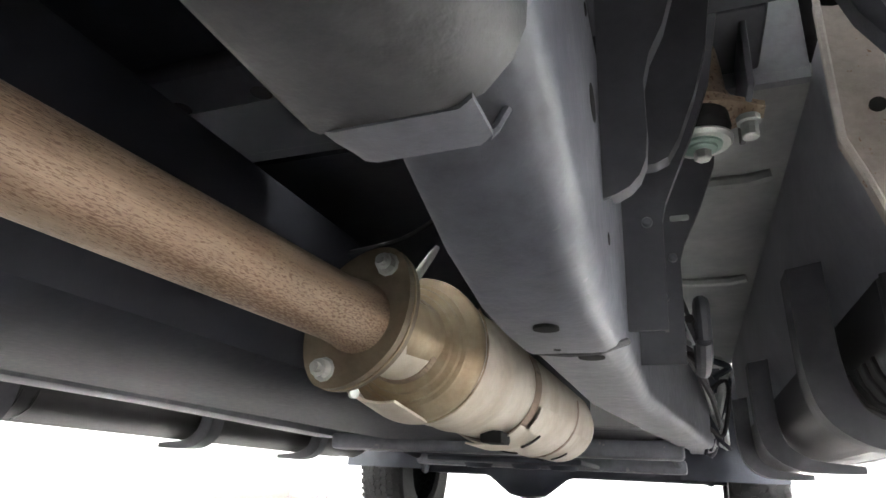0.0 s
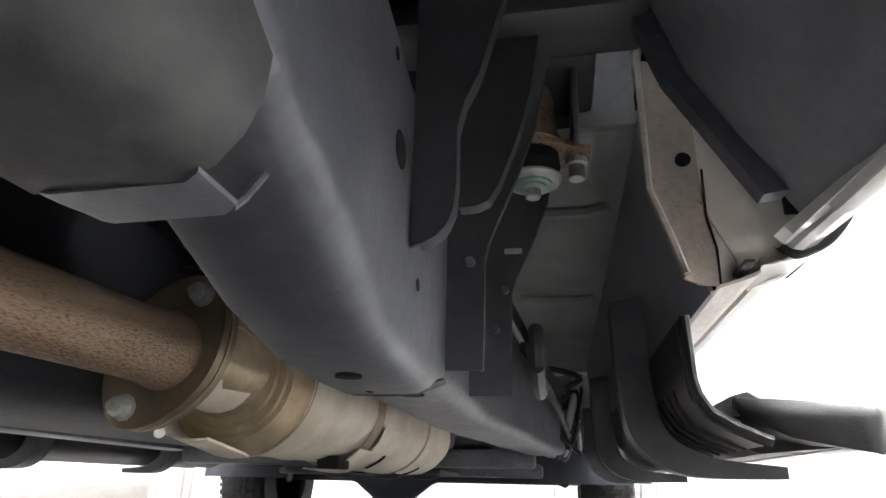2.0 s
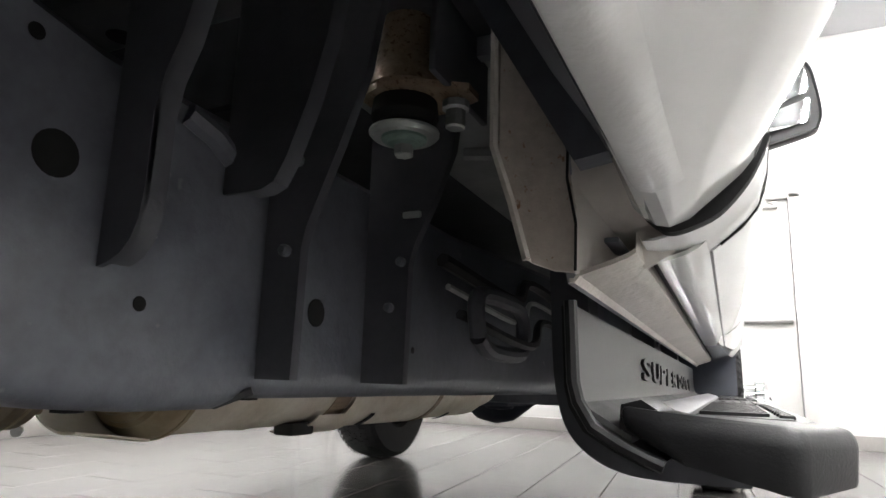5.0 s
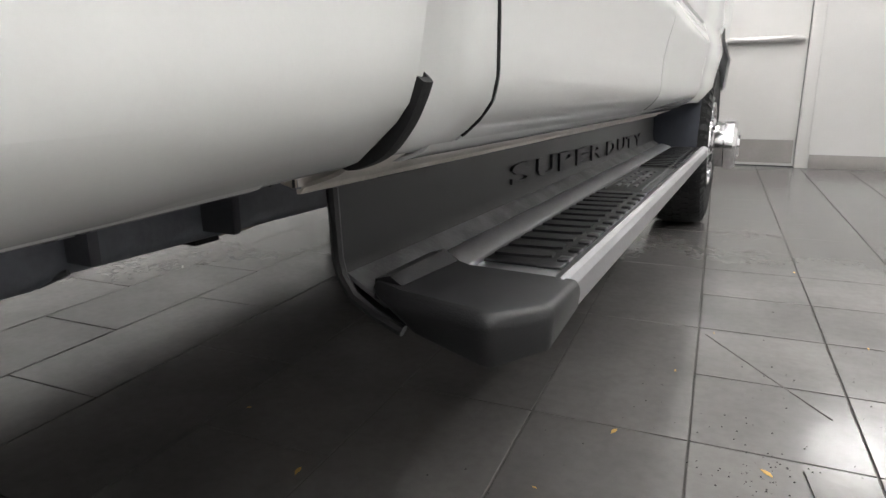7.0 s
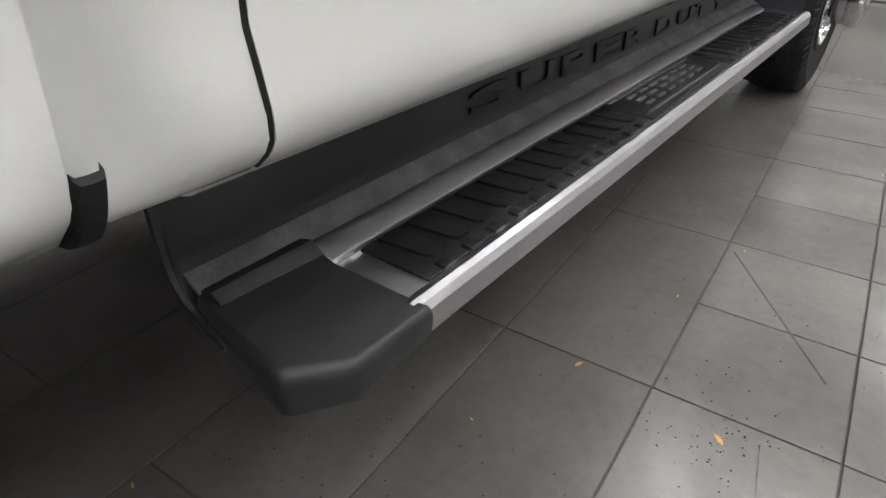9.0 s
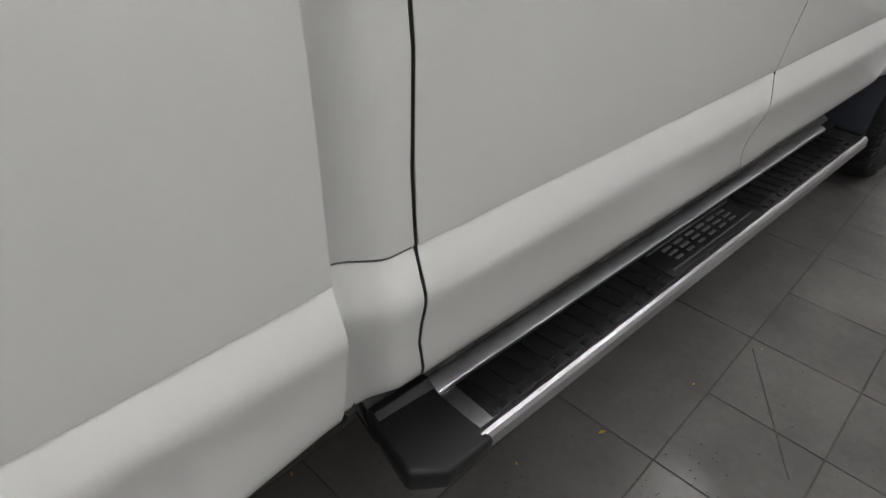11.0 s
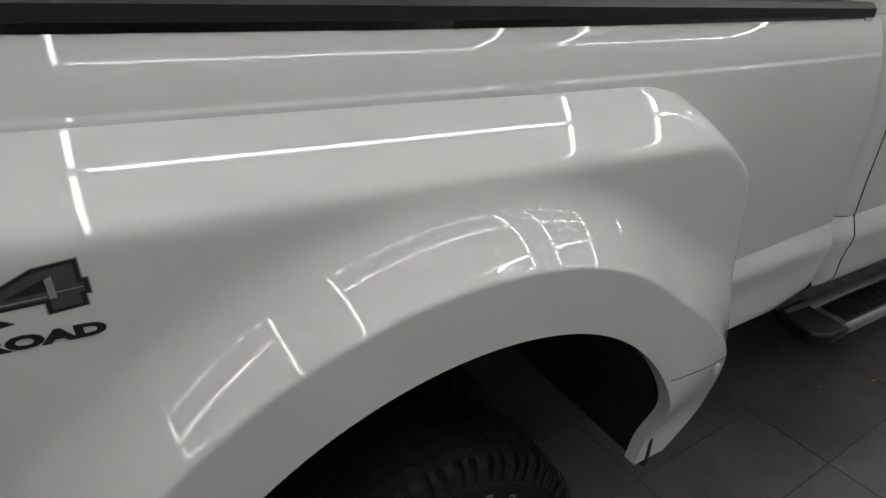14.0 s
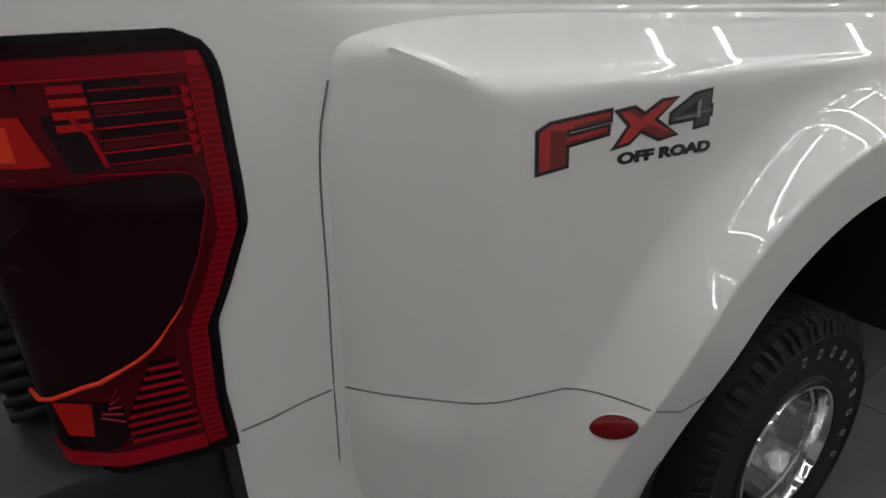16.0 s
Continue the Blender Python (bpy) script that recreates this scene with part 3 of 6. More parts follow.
BOTTOM = [(0.655, 0.976), (0.646, 0.981), (0.644, 0.99), (0.649, 1.005)]
for mirror in (False, True):
    s = -1 if mirror else 1
    ys = [-1.3, -1.2, -1.1, -1.0, -0.9, -0.5, 0.0, 0.5, 0.7, 0.8, 0.86, 0.92, 1.0, 1.2, 1.38, 1.4]
    prof = BOTTOM + SIDE[3:]
    zs = [p[0] for p in prof]
    g = Geo()
    n = 0
    grid = []
    for k, (z, x) in enumerate(prof):
        row = []
        for y in ys:
            yy = bed_front(z) if y == 1.4 else y
            xx = (x if k < 4 else bed_x(z, yy)) + hem_swell(z, yy)
            row.append((s * xx, yy, lifted(z, yy) if z > 1.3 else tilt(lifted(z, yy), yy)))
        grid.append(row)
    verts = [p for r in grid for p in r]
    k = len(ys)
    faces = []
    for i in range(len(grid) - 1):
        for j in range(k - 1):
            cy, cz = (ys[j] + ys[j + 1]) / 2, (zs[i] + zs[i + 1]) / 2
            if -0.75 < cy < 0.7 and cz < 1.22 or cy < 0 and i < 4:
                continue
            faces.append((i * k + j, i * k + j + 1, (i + 1) * k + j + 1, (i + 1) * k + j))
    inner = [(x - 0.008 * s, y, z + (0.006 if z < 0.67 else 0)) for x, y, z in verts]
    nv = len(verts)
    faces2 = faces + [tuple(a + nv for a in f[::-1]) for f in faces]
    front = [i * k + k - 1 for i in range(len(grid))]
    faces2 += [(a, b, b + nv, a + nv) for a, b in zip(front, front[1:])]
    part("bed_side_panel", Geo().add(verts + inner, faces2), PAINT, truck, sharp=24)
    # under-coated rolled flange
    rows = [[(s * (x - 0.001), y, tilt(z, y) - 0.0022) for y in (0.86, 1.0, 1.2, 1.30)] for z, x in BOTTOM + [(0.667, 1.024), (0.685, 1.039)]]
    part("undercoated_flange", Geo().sheet(rows, (-0.001 * s, 0, 0.001)), UNDERCOAT, truck, "lumpy white undercoat")
    # inner bed panel, dark, leaning inwards
    rows = [[(s * 0.976, y, tilt(0.656, y)), (s * 0.962, y, 0.678), (s * 0.922, y, 0.742), (s * 0.880, y, 0.82), (s * 0.84, y, 0.95)] for y in (0.80, 1.0, 1.2, 1.352)]
    part("inner_bed_panel", Geo().sheet(rows, (0.012 * s, 0, 0.006)), INNER, truck, "dark undercoated inner panel")

# rubber edge guard on the bed's front lower corner
path = [(p.x, p.y) for p in catmull([(0.976, 0.652), (0.984, 0.644), (0.998, 0.645), (1.022, 0.656), (1.042, 0.678), (1.053, 0.698), (1.058, 0.710)], 4)]
rows = [[(x - 0.001, 1.412, z + 0.001), (x + 0.0018, 1.414, z - 0.0018), (x + 0.0022, 1.421, z - 0.0022), (x + 0.0018, 1.429, z - 0.0018), (x - 0.002, 1.431, z + 0.002)] for x, z in path]
part("edge_guard", Geo().sheet(rows, (-0.005, 0, 0.004)), RUBBER, truck, "black rubber edge guard")
# the inner panel's unlit edge, shaded by a darker material than the panel
part("front_edge_strip", Geo().loft([[(x, 1.334, z), (x + 0.023, 1.334, z + 0.004), (x + 0.023, 1.357, z + 0.004), (x, 1.357, z)] for x, z in ((0.817, 0.95), (0.857, 0.820), (0.900, 0.742), (0.936, 0.676))]), FRAME, truck, "inner bed panel's edge, its shade put into dark grey")

# top rail, tonneau cover, tailgate, bed floor
for s in (1, -1):
    rings = [[(s * 1.033, y, lifted(1.5395, y)), (s * 1.033, y, lifted(1.560, y)), (s * 1.02, y, lifted(1.572, y)), (s * 0.92, y, lifted(1.572, y)), (s * 0.92, y, lifted(1.54, y))] for y in (-1.50, 1.335)]
    part("bed_rail_cap", Geo().loft(rings), PLASTIC, truck, "black grained plastic rail cap")
    rings = [[(s * 0.985, y, lifted(1.573, y)), (s * 0.98, y, lifted(1.60, y)), (s * 0.965, y, lifted(1.61, y)), (s * 0.90, y, lifted(1.61, y)), (s * 0.90, y, lifted(1.573, y))] for y in (-1.50, 1.25)]
    part("cover_rail", Geo().loft(rings), BRACKET, truck, "black cover rail")
part("bed_cover", Geo().loft([[(-0.9, y, lifted(1.58, y)), (0.9, y, lifted(1.58, y)), (0.9, y, lifted(1.606, y)), (-0.9, y, lifted(1.606, y))] for y in (-1.50, 1.25)]), RUBBER, truck, "black soft bed cover")
part("bed_front_wall", Geo().box((-1.03, 1.30, 0.95), (1.03, 1.335, 1.54)), PAINT, truck)
part("bed_floor", Geo().box((-0.86, -1.5, 0.94), (0.86, 1.33, 0.96)), DARK, truck)
for y in (0.95, 0.55):
    part("bed_cross_sill", Geo().box((-0.85, y - 0.05, 0.86), (0.85, y + 0.05, 0.938), 0.01), FRAME, truck)

# flared rear fender
ARCH = [(-0.70, 0.45), (-0.66, 0.62), (-0.56, 0.84), (-0.425, 0.985), (-0.235, 1.088), (-0.03, 1.127), (0.157, 1.105), (0.308, 1.033), (0.425, 0.908), (0.487, 0.78), (0.515, 0.66), (0.485, 0.55)]
RIM = [(-1.215, 0.45), (-1.205, 0.75), (-1.186, 1.1), (-1.158, 1.40), (-1.04, 1.492), (-0.40, 1.480), (0.2, 1.455), (0.575, 1.428), (0.800, 1.285), (0.858, 0.985), (0.868, 0.74), (0.70, 0.55)]
SPAN = 14
arch_pts, rim_pts = catmull(ARCH, SPAN), catmull(RIM, SPAN)
for _ in range(12):
    for pts in (arch_pts,):
        old = [p.copy() for p in pts]
        for i in range(3, len(pts) - 3):
            pts[i] = (old[i - 3] + old[i - 1] + old[i] + old[i + 1] + old[i + 3]) / 5
arch_dense = [p for a_, b_ in zip(arch_pts, arch_pts[1:]) for p in (a_, a_ + (b_ - a_) / 3, a_ + (b_ - a_) * 2 / 3)] + [arch_pts[-1]]
FRONT = [(0.50, 0.72), (0.60, 0.79), (0.72, 0.86), (0.85, 0.872), (0.985, 0.866), (1.12, 0.857), (1.20, 0.848), (1.25, 0.833), (1.29, 0.797), (1.335, 0.742), (1.378, 0.68), (1.41, 0.62), (1.45, 0.54)]


def softmin(a, b_, k):
    h_ = max(k - abs(a - b_), 0.0) / k
    return min(a, b_) - h_ * h_ * k * 0.25


def hip_rise(d, k):
    """The brow over the wheel: a concave slope that ends in a crease above the lip."""
    t = (0.255 * k - d) / (0.13 * k)
    return 0.106 * max(0.0, t) ** 2 if t < 1 else 0.106 + 0.1 * (t - 1)


def brow(u):
    """How broad the brow is along the ray u."""
    return 1 + 0.3 * smooth(2.2, 0.6, u / SPAN) + 0.5 * smooth(7.2, 9.2, u / SPAN)


def flare_point(u, d):
    """Point at d metres from the wheel arch on the ray u from the arch to the flare's rim."""
    a, o = arch_pts[u], rim_pts[u]
    L = (o - a).length
    p = a + (o - a) * (d / L)
    d_out = L - d
    top = 1.480 - 0.040 * (p.x + 0.4) - p.y
    shelf = max(0.0, 1.62 * top - 1.8 * top * top) if top < 0.4 else 0.36
    e = max(0.0, p.x + 1.172 + 0.037 * max(0.0, 1.40 - p.y))
    rear = 0.74 * e - 0.1 * e * e
    e = max(0.0, min(0.4, curve(FRONT, p.y) - p.x))
    front = 1.32 * e - 0.5 * e * e
    rise = softmin(softmin(softmin(shelf, 0.142, 0.03), softmin(rear, 0.142, 0.03), 0.009), softmin(front, 0.142, 0.03), 0.022)
    rise = max(0.0, softmin(rise, 2.2 * d_out, 0.006))
    base = bed_x(min(1.40, max(0.70, p.y)), p.x) - 0.009
    x = base + (1.207 - base) * rise / 0.142
    k = brow(u)
    d = min((p - q).length for q in arch_dense[max(0, u * 3 - 45):u * 3 + 46])
    amount = 0.4 + 0.6 * smooth(0.5, 2.6, u / SPAN)
    amount *= 1 - 0.6 * smooth(8.6, 10.6, u / SPAN)
    x += softmin(hip_rise(d, k), 0.104 + 0.03 * max(0.0, 0.12 * k - d), 0.006) * amount * smooth(0.0, 0.12, d_out)
    return (x, p.x, p.y)


def flare_steps(L, k, n=76):
    """Distances from the arch, dense at the brow's crest, on its slope and at the shelf's edge."""
    grid = [L * i / 400 for i in range(401)]
    total, sums = 0.0, []
    for d in grid:
        total += 1 + 7 * math.exp(-((d - 0.122 * k) / 0.016) ** 2) + 2.5 * smooth(0.29 * k, 0.25 * k, d) * smooth(0.10 * k, 0.13 * k, d)
        total += 6 * math.exp(-((L - d - 0.095) / 0.03) ** 2) + 5 * math.exp(-((L - d) / 0.015) ** 2)
        sums.append(total)
    out, i = [], 0
    for j in range(n):
        goal = sums[0] + (total - sums[0]) * j / (n - 1)
        while i < 399 and sums[i + 1] < goal:
            i += 1
        out.append(grid[i] + (grid[i + 1] - grid[i]) * min(1.0, (goal - sums[i]) / (sums[i + 1] - sums[i])))
    return out


def flare_row(u):
    L = (rim_pts[u] - arch_pts[u]).length
    return [flare_point(u, d) for d in flare_steps(L, brow(u))]


for s in (1, -1):
    rows = [flare_row(u) for u in range(len(arch_pts))]
    g = Geo()
    full = [[(s * (r[0][0] - 0.034), r[0][1] + 0.0, r[0][2]), (s * (r[0][0] - 0.004), r[0][1], r[0][2])] + [(s * x, y, z) for x, y, z in r] for r in rows]
    g.loft(full, False, False)
    flare = part("rear_fender_flare", g, PAINT, truck, "wide white fender flare over twin rear wheels", sharp=40)
    if s == 1:
        FLARE = flare
    # black wheel-house liner
    rows = [[(s * x, y, z + 0.004) for x in (1.26, 0.55)] for y, z in arch_pts[:-SPAN]]
    part("wheel_liner", Geo().sheet(rows, (0, 0, 0.01)), CAVITY, truck, "black wheel-house liner")
    part("liner_flap", Geo().box((s * 0.90 - 0.345, 0.518, 0.522), (s * 0.90 + 0.345, 0.54, 1.0), 0.008), CAVITY, truck, "black splash liner")
from mathutils.bvhtree import BVHTree
from mathutils.geometry import tessellate_polygon
tree = BVHTree.FromPolygons([v.co for v in FLARE.data.vertices], [list(p.vertices) for p in FLARE.data.polygons])


def on_flare(y, z, out=0.0):
    """A point of the flare's outer face at y and height z of the level truck."""
    zz = z - RAKE * (y - 1.45)
    hit = tree.ray_cast(Vector((2.0, y, zz)), Vector((-1, 0, 0)))
    x = hit[0].x if hit[0] else 1.05
    return (x + out, y, z)


def seam(points, r=0.0019, n=10):
    pts = []
    for a, b in zip(points, points[1:]):
        for i in range(n):
            t = i / n
            pts.append(on_flare(a[0] + (b[0] - a[0]) * t, a[1] + (b[1] - a[1]) * t, -0.0004))
    pts.append(on_flare(*points[-1], -0.0004))
    return Geo().tube(pts, r, 6)


# grey ribbons on the surface paint the shade of the panel gaps
part("panel_seam", seam([(-1.185, 0.945), (-1.0, 0.925), (-0.845, 0.893), (-0.63, 0.803), (-0.535, 0.822)], n=16), SEAM, FLARE)
part("panel_seam", seam([(0.455, 0.876), (0.60, 0.862), (0.66, 0.864), (0.80, 0.876)], n=10), SEAM, FLARE)
part("rear_seam", Geo().tube([(bed_x(p[2], p[1]) - 0.0002, p[1] - 0.001, p[2]) for p in [flare_row(u)[-1] for u in range(6, 46, 2)]], 0.0016, 6), SEAM, truck)
part("bed_seam", Geo().tube([(bed_x(0.945, y) - 0.0006, y, 0.945 - 0.022 * smooth(-1.20, -1.345, y)) for y in (-1.20, -1.25, -1.30, -1.345)], 0.0022, 6), SEAM, truck)
# clip on the flare's front lower seam
c_ = on_flare(0.622, 0.84, 0.003)
part("body_clip", Geo().box((c_[0] - 0.008, c_[1] - 0.009, c_[2] - 0.014), (c_[0] + 0.006, c_[1] + 0.009, c_[2] + 0.014), 0.005), UNDERCOAT, FLARE, "milky plastic clip")
# side marker lamp
c = Vector(on_flare(-0.765, 0.803, 0.0))
along, upward = (Vector(on_flare(-0.765 + dy, 0.803 + dz)) - c for dy, dz in ((0.03, 0.0), (0.0, 0.02)))
marker = part("marker_lamp", Geo().rev([(0.001, 0.013), (0.5, 0.012), (0.85, 0.008), (1.0, 0.0), (1.02, -0.01)], (0, 0, 0), (1, 0, 0), 28), RED_MARKER, truck, "small oval red marker lamp", rake=False)
marker.scale = (1, 0.046, 0.0235)
marker.rotation_euler = along.cross(upward).to_track_quat("X", "Z").to_euler()
marker.location = c + Vector((0, 0, -RAKE * (c.y - 1.45)))
bezel = part("bezel", Geo().rev([(1.0, 0.001), (1.08, 0.003), (1.13, -0.004)], (0, 0, 0), (1, 0, 0), 28, False), PAINT, marker, rake=False)

# decal on the flare
E0, EW, EB, EH = -0.924, 0.389, 1.288, 0.081


def decal(out):
    return lambda a, b, d: on_flare(E0 + a * EW, EB + b * EH + 0.006 * a * 0, out + d)


def patch(name, polys, material, out):
    """Flat decal pieces laid onto the flare."""
    for poly in polys:
        g = Geo()
        n = 4
        for tri in tessellate_polygon([[Vector((a, b, 0)) for a, b in poly]]):
            p, q, r = [Vector(poly[k]) for k in tri]
            grid = {}
            for i in range(n + 1):
                for k in range(n + 1 - i):
                    w = p + (q - p) * (i / n) + (r - p) * (k / n)
                    grid[i, k] = len(g.v)
                    g.v.append(decal(out)(w.x, w.y, 0))
            for i in range(n):
                for k in range(n - i):
                    g.f.append((grid[i, k], grid[i + 1, k], grid[i, k + 1]))
                    if k < n - i - 1:
                        g.f.append((grid[i + 1, k], grid[i + 1, k + 1], grid[i, k + 1]))
        part(name, g, material, FLARE)


def grown(poly, d):
    c = (sum(p[0] for p in poly) / len(poly), sum(p[1] for p in poly) / len(poly))
    pts = [Vector((p[0] * 3.8, p[1])) for p in poly]
    out = []
    area = sum(pts[i].x * pts[(i + 1) % len(pts)].y - pts[(i + 1) % len(pts)].x * pts[i].y for i in range(len(pts)))
    for i, p in enumerate(pts):
        e1, e2 = (p - pts[i - 1]).normalized(), (pts[(i + 1) % len(pts)] - p).normalized()
        n1, n2 = Vector((e1.y, -e1.x)), Vector((e2.y, -e2.x))
        if area < 0:
            n1, n2 = -n1, -n2
        k = (n1 + n2)
        k = k / max(0.35, k.dot(n1))
        q = p + k * d
        out.append((q.x / 3.8, q.y))
    return out


F_ = [(0.035, 0.0), (0.165, 0.03), (0.165, 0.40), (0.375, 0.47), (0.375, 0.585), (0.165, 0.53), (0.165, 0.665), (0.385, 0.72), (0.385, 0.855), (0.09, 0.80), (0.035, 0.70)]
X_ = [(0.43, 0.18), (0.50, 0.215), (0.565, 0.42), (0.68, 0.165), (0.77, 0.19), (0.635, 0.56), (0.765, 0.90), (0.68, 0.875), (0.58, 0.67), (0.52, 0.83), (0.44, 0.81), (0.505, 0.53)]
FOUR = [(0.745, 0.44), (0.745, 0.60), (0.885, 0.90), (0.985, 0.935), (0.985, 0.60), (1.0, 0.605), (1.0, 0.455), (0.985, 0.45), (0.985, 0.27), (0.905, 0.25), (0.905, 0.44)]
FOUR_HOLE = [(0.79, 0.56), (0.905, 0.57), (0.905, 0.78)]
patch("decal_edge", [grown(F_, 0.075), grown(X_, 0.075), grown(FOUR, 0.07)], DECAL_SILVER, 0.0006)
patch("decal_border", [grown(F_, 0.062), grown(X_, 0.062), grown(FOUR, 0.055)], DECAL_BLACK, 0.0011)
patch("decal_letter", [F_, X_], DECAL_RED, 0.0016)
patch("decal_shade", [[(0.088, 0.012), (0.165, 0.03), (0.165, 0.64), (0.088, 0.72)], [(0.175, 0.40), (0.375, 0.47), (0.375, 0.52), (0.175, 0.46)], [(0.20, 0.67), (0.385, 0.72), (0.385, 0.775), (0.20, 0.735)],
                      [(0.565, 0.42), (0.68, 0.165), (0.77, 0.19), (0.60, 0.50)], [(0.58, 0.67), (0.52, 0.83), (0.48, 0.82), (0.565, 0.60)]], DECAL_DEEP, 0.002)
patch("decal_letter", [FOUR], DECAL_GREY, 0.0016)
patch("decal_counter", [FOUR_HOLE], DECAL_BLACK, 0.002)
patch("decal_glint", [[(0.905, 0.44), (0.925, 0.445), (0.925, 0.80), (0.905, 0.76)], [(0.76, 0.47), (0.90, 0.48), (0.90, 0.50), (0.775, 0.50)], [(0.20, 0.60), (0.375, 0.645), (0.375, 0.66), (0.20, 0.618)], [(0.925, 0.52), (1.0, 0.53), (1.0, 0.545), (0.925, 0.54)]], DECAL_SILVER, 0.0022)
g = words("OFF ROAD", 1.0, lambda a, b, d: on_flare(-0.752 + 0.0465 * a, 1.2735 + 0.024 * b - 0.0024 * a, 0.0006 + d), 0.0008, 0.06)
for piece in islands(g):
    part("decal_letter", piece, DECAL_BLACK, FLARE)

# ---- tail lamp and rear corner ----
def lamp_at(s_, z, out):
    p, n = corner(s_)
    if n.x < 0 and n.y > 0:
        n = -n
    if n.x < 0:
        n = Vector((abs(n.x), n.y))
    return (p.x + n.x * out, p.y + n.y * out, z)


def lamp_sheet(name, right, left, z0, z1, out, material, parent, depth=0.01, rows=44, cols=14, label=""):
    grid = []
    for i in range(rows + 1):
        z = z0 + (z1 - z0) * i / rows
        a, b = curve(right, z), curve(left, z)
        grid.append([lamp_at(a + (b - a) * j / cols, z, out) for j in range(cols + 1)])
    return part(name, Geo().sheet(grid, (-depth, depth * 0.5, 0)), material, parent, label)


RIGHT = [(0.925, 0.072), (1.0, 0.075), (1.115, 0.066), (1.165, 0.04), (1.25, 0.002), (1.30, 0.0), (1.44, 0.002), (1.458, 0.005), (1.475, 0.011), (1.487, 0.021), (1.495, 0.033), (1.499, 0.048)]
LEFT = [(0.925, 0.26), (1.0, 0.30), (1.1, 0.36), (1.2, 0.40), (1.488, 0.44)]


def inner(keys, d):
    return [(z, s_ + d) for z, s_ in keys]


lamp = lamp_sheet("tail_lamp", RIGHT, LEFT, 0.905, 1.499, 0.004, LAMP_BLACK, truck, 0.02, label="red tail lamp in a black housing")
lamp_sheet("dark_border", inner(RIGHT, 0.010), inner(LEFT, -0.008), 0.915, 1.490, 0.0085, RED_DARK, lamp, 0.003)
lamp_sheet("inner_lens", inner(RIGHT, 0.030), inner(LEFT, -0.012), 0.925, 1.476, 0.0105, RED_DEEP, lamp, 0.003)
lamp_sheet("red_band", inner(RIGHT, 0.016), inner(RIGHT, 0.040), 0.93, 1.474, 0.0120, RED_LENS, lamp, 0.003, cols=4)
lamp_sheet("red_band", [(1.45, 0.040)], [(1.45, 0.42)], 1.454, 1.474, 0.0122, RED_MID, lamp, 0.003, 4, 14)
lamp_sheet("red_band", [(0.93, 0.115)], [(0.93, 0.34)], 0.925, 0.948, 0.0122, RED_LENS, lamp, 0.003, 4, 14)
lamp_sheet("bright_edge", [(1.452, 0.045)], [(1.452, 0.42)], 1.4505, 1.4535, 0.0132, RED_LENS, lamp, 0.003, 2, 14)
# fine prisms in the outer band
for i in range(58):
    z = 0.94 + 0.009 * i
    q = curve(RIGHT, z)
    lamp_sheet("prism", [(z, q + 0.018)], [(z, q + 0.038)], z, z + 0.0045, 0.0136, RED_MID, lamp, 0.002, 1, 3)
# smoked lower lens with a bright rim, the glow painted in orange-red
SMOKED = [(1.040, 0.296), (1.072, 0.22), (1.104, 0.152), (1.16, 0.104), (1.224, 0.072), (1.292, 0.050), (1.322, 0.053), (1.334, 0.066)]
lamp_sheet("smoked_lens", SMOKED, [(1.04, 0.30), (1.334, 0.44)], 1.04, 1.334, 0.017, RED_DARK, lamp, 0.007, label="smoked reversing lens")
rim = [lamp_at(q, z, 0.0185) for z, q in [(p.x, p.y) for p in catmull([(1.036, 0.34), (1.038, 0.30), (1.070, 0.222), (1.102, 0.154), (1.158, 0.106)], 5)]]
part("bright_rim", Geo().tube(rim, [0.0034] * 12 + [0.0026] * 5 + [0.0014] * (len(rim) - 17), 6), RED_ORANGE, lamp, "orange-red lens rim with its glow in the colour")
rim = [lamp_at(q, z, 0.018) for z, q in SMOKED[3:] + [(1.340, 0.12), (1.343, 0.27), (1.343, 0.40)]]
part("lens_rim", Geo().tube(rim, 0.0016, 6), RED_MID, lamp)
# upper reflector: bulb field, ribs, dark pillar; the glare is painted in brighter reds
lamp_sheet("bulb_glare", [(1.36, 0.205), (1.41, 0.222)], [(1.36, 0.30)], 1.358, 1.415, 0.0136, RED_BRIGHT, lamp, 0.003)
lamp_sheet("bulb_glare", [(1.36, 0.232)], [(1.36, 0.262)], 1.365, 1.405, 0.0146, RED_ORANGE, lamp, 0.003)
lamp_sheet("pillar", [(1.35, 0.150), (1.39, 0.160), (1.41, 0.176)], [(1.35, 0.186), (1.40, 0.20), (1.415, 0.20)], 1.348, 1.415, 0.0138, RED_DARK, lamp, 0.003)
lamp_sheet("pillar_edge", [(1.35, 0.1445), (1.39, 0.155), (1.41, 0.170)], [(1.35, 0.150), (1.39, 0.160), (1.41, 0.176)], 1.350, 1.412, 0.0142, RED_LENS, lamp, 0.003, 12, 2)
lamp_sheet("rib_field", [(1.35, 0.095)], [(1.35, 0.146), (1.45, 0.152)], 1.350, 1.448, 0.0124, RED_DARK, lamp, 0.003)
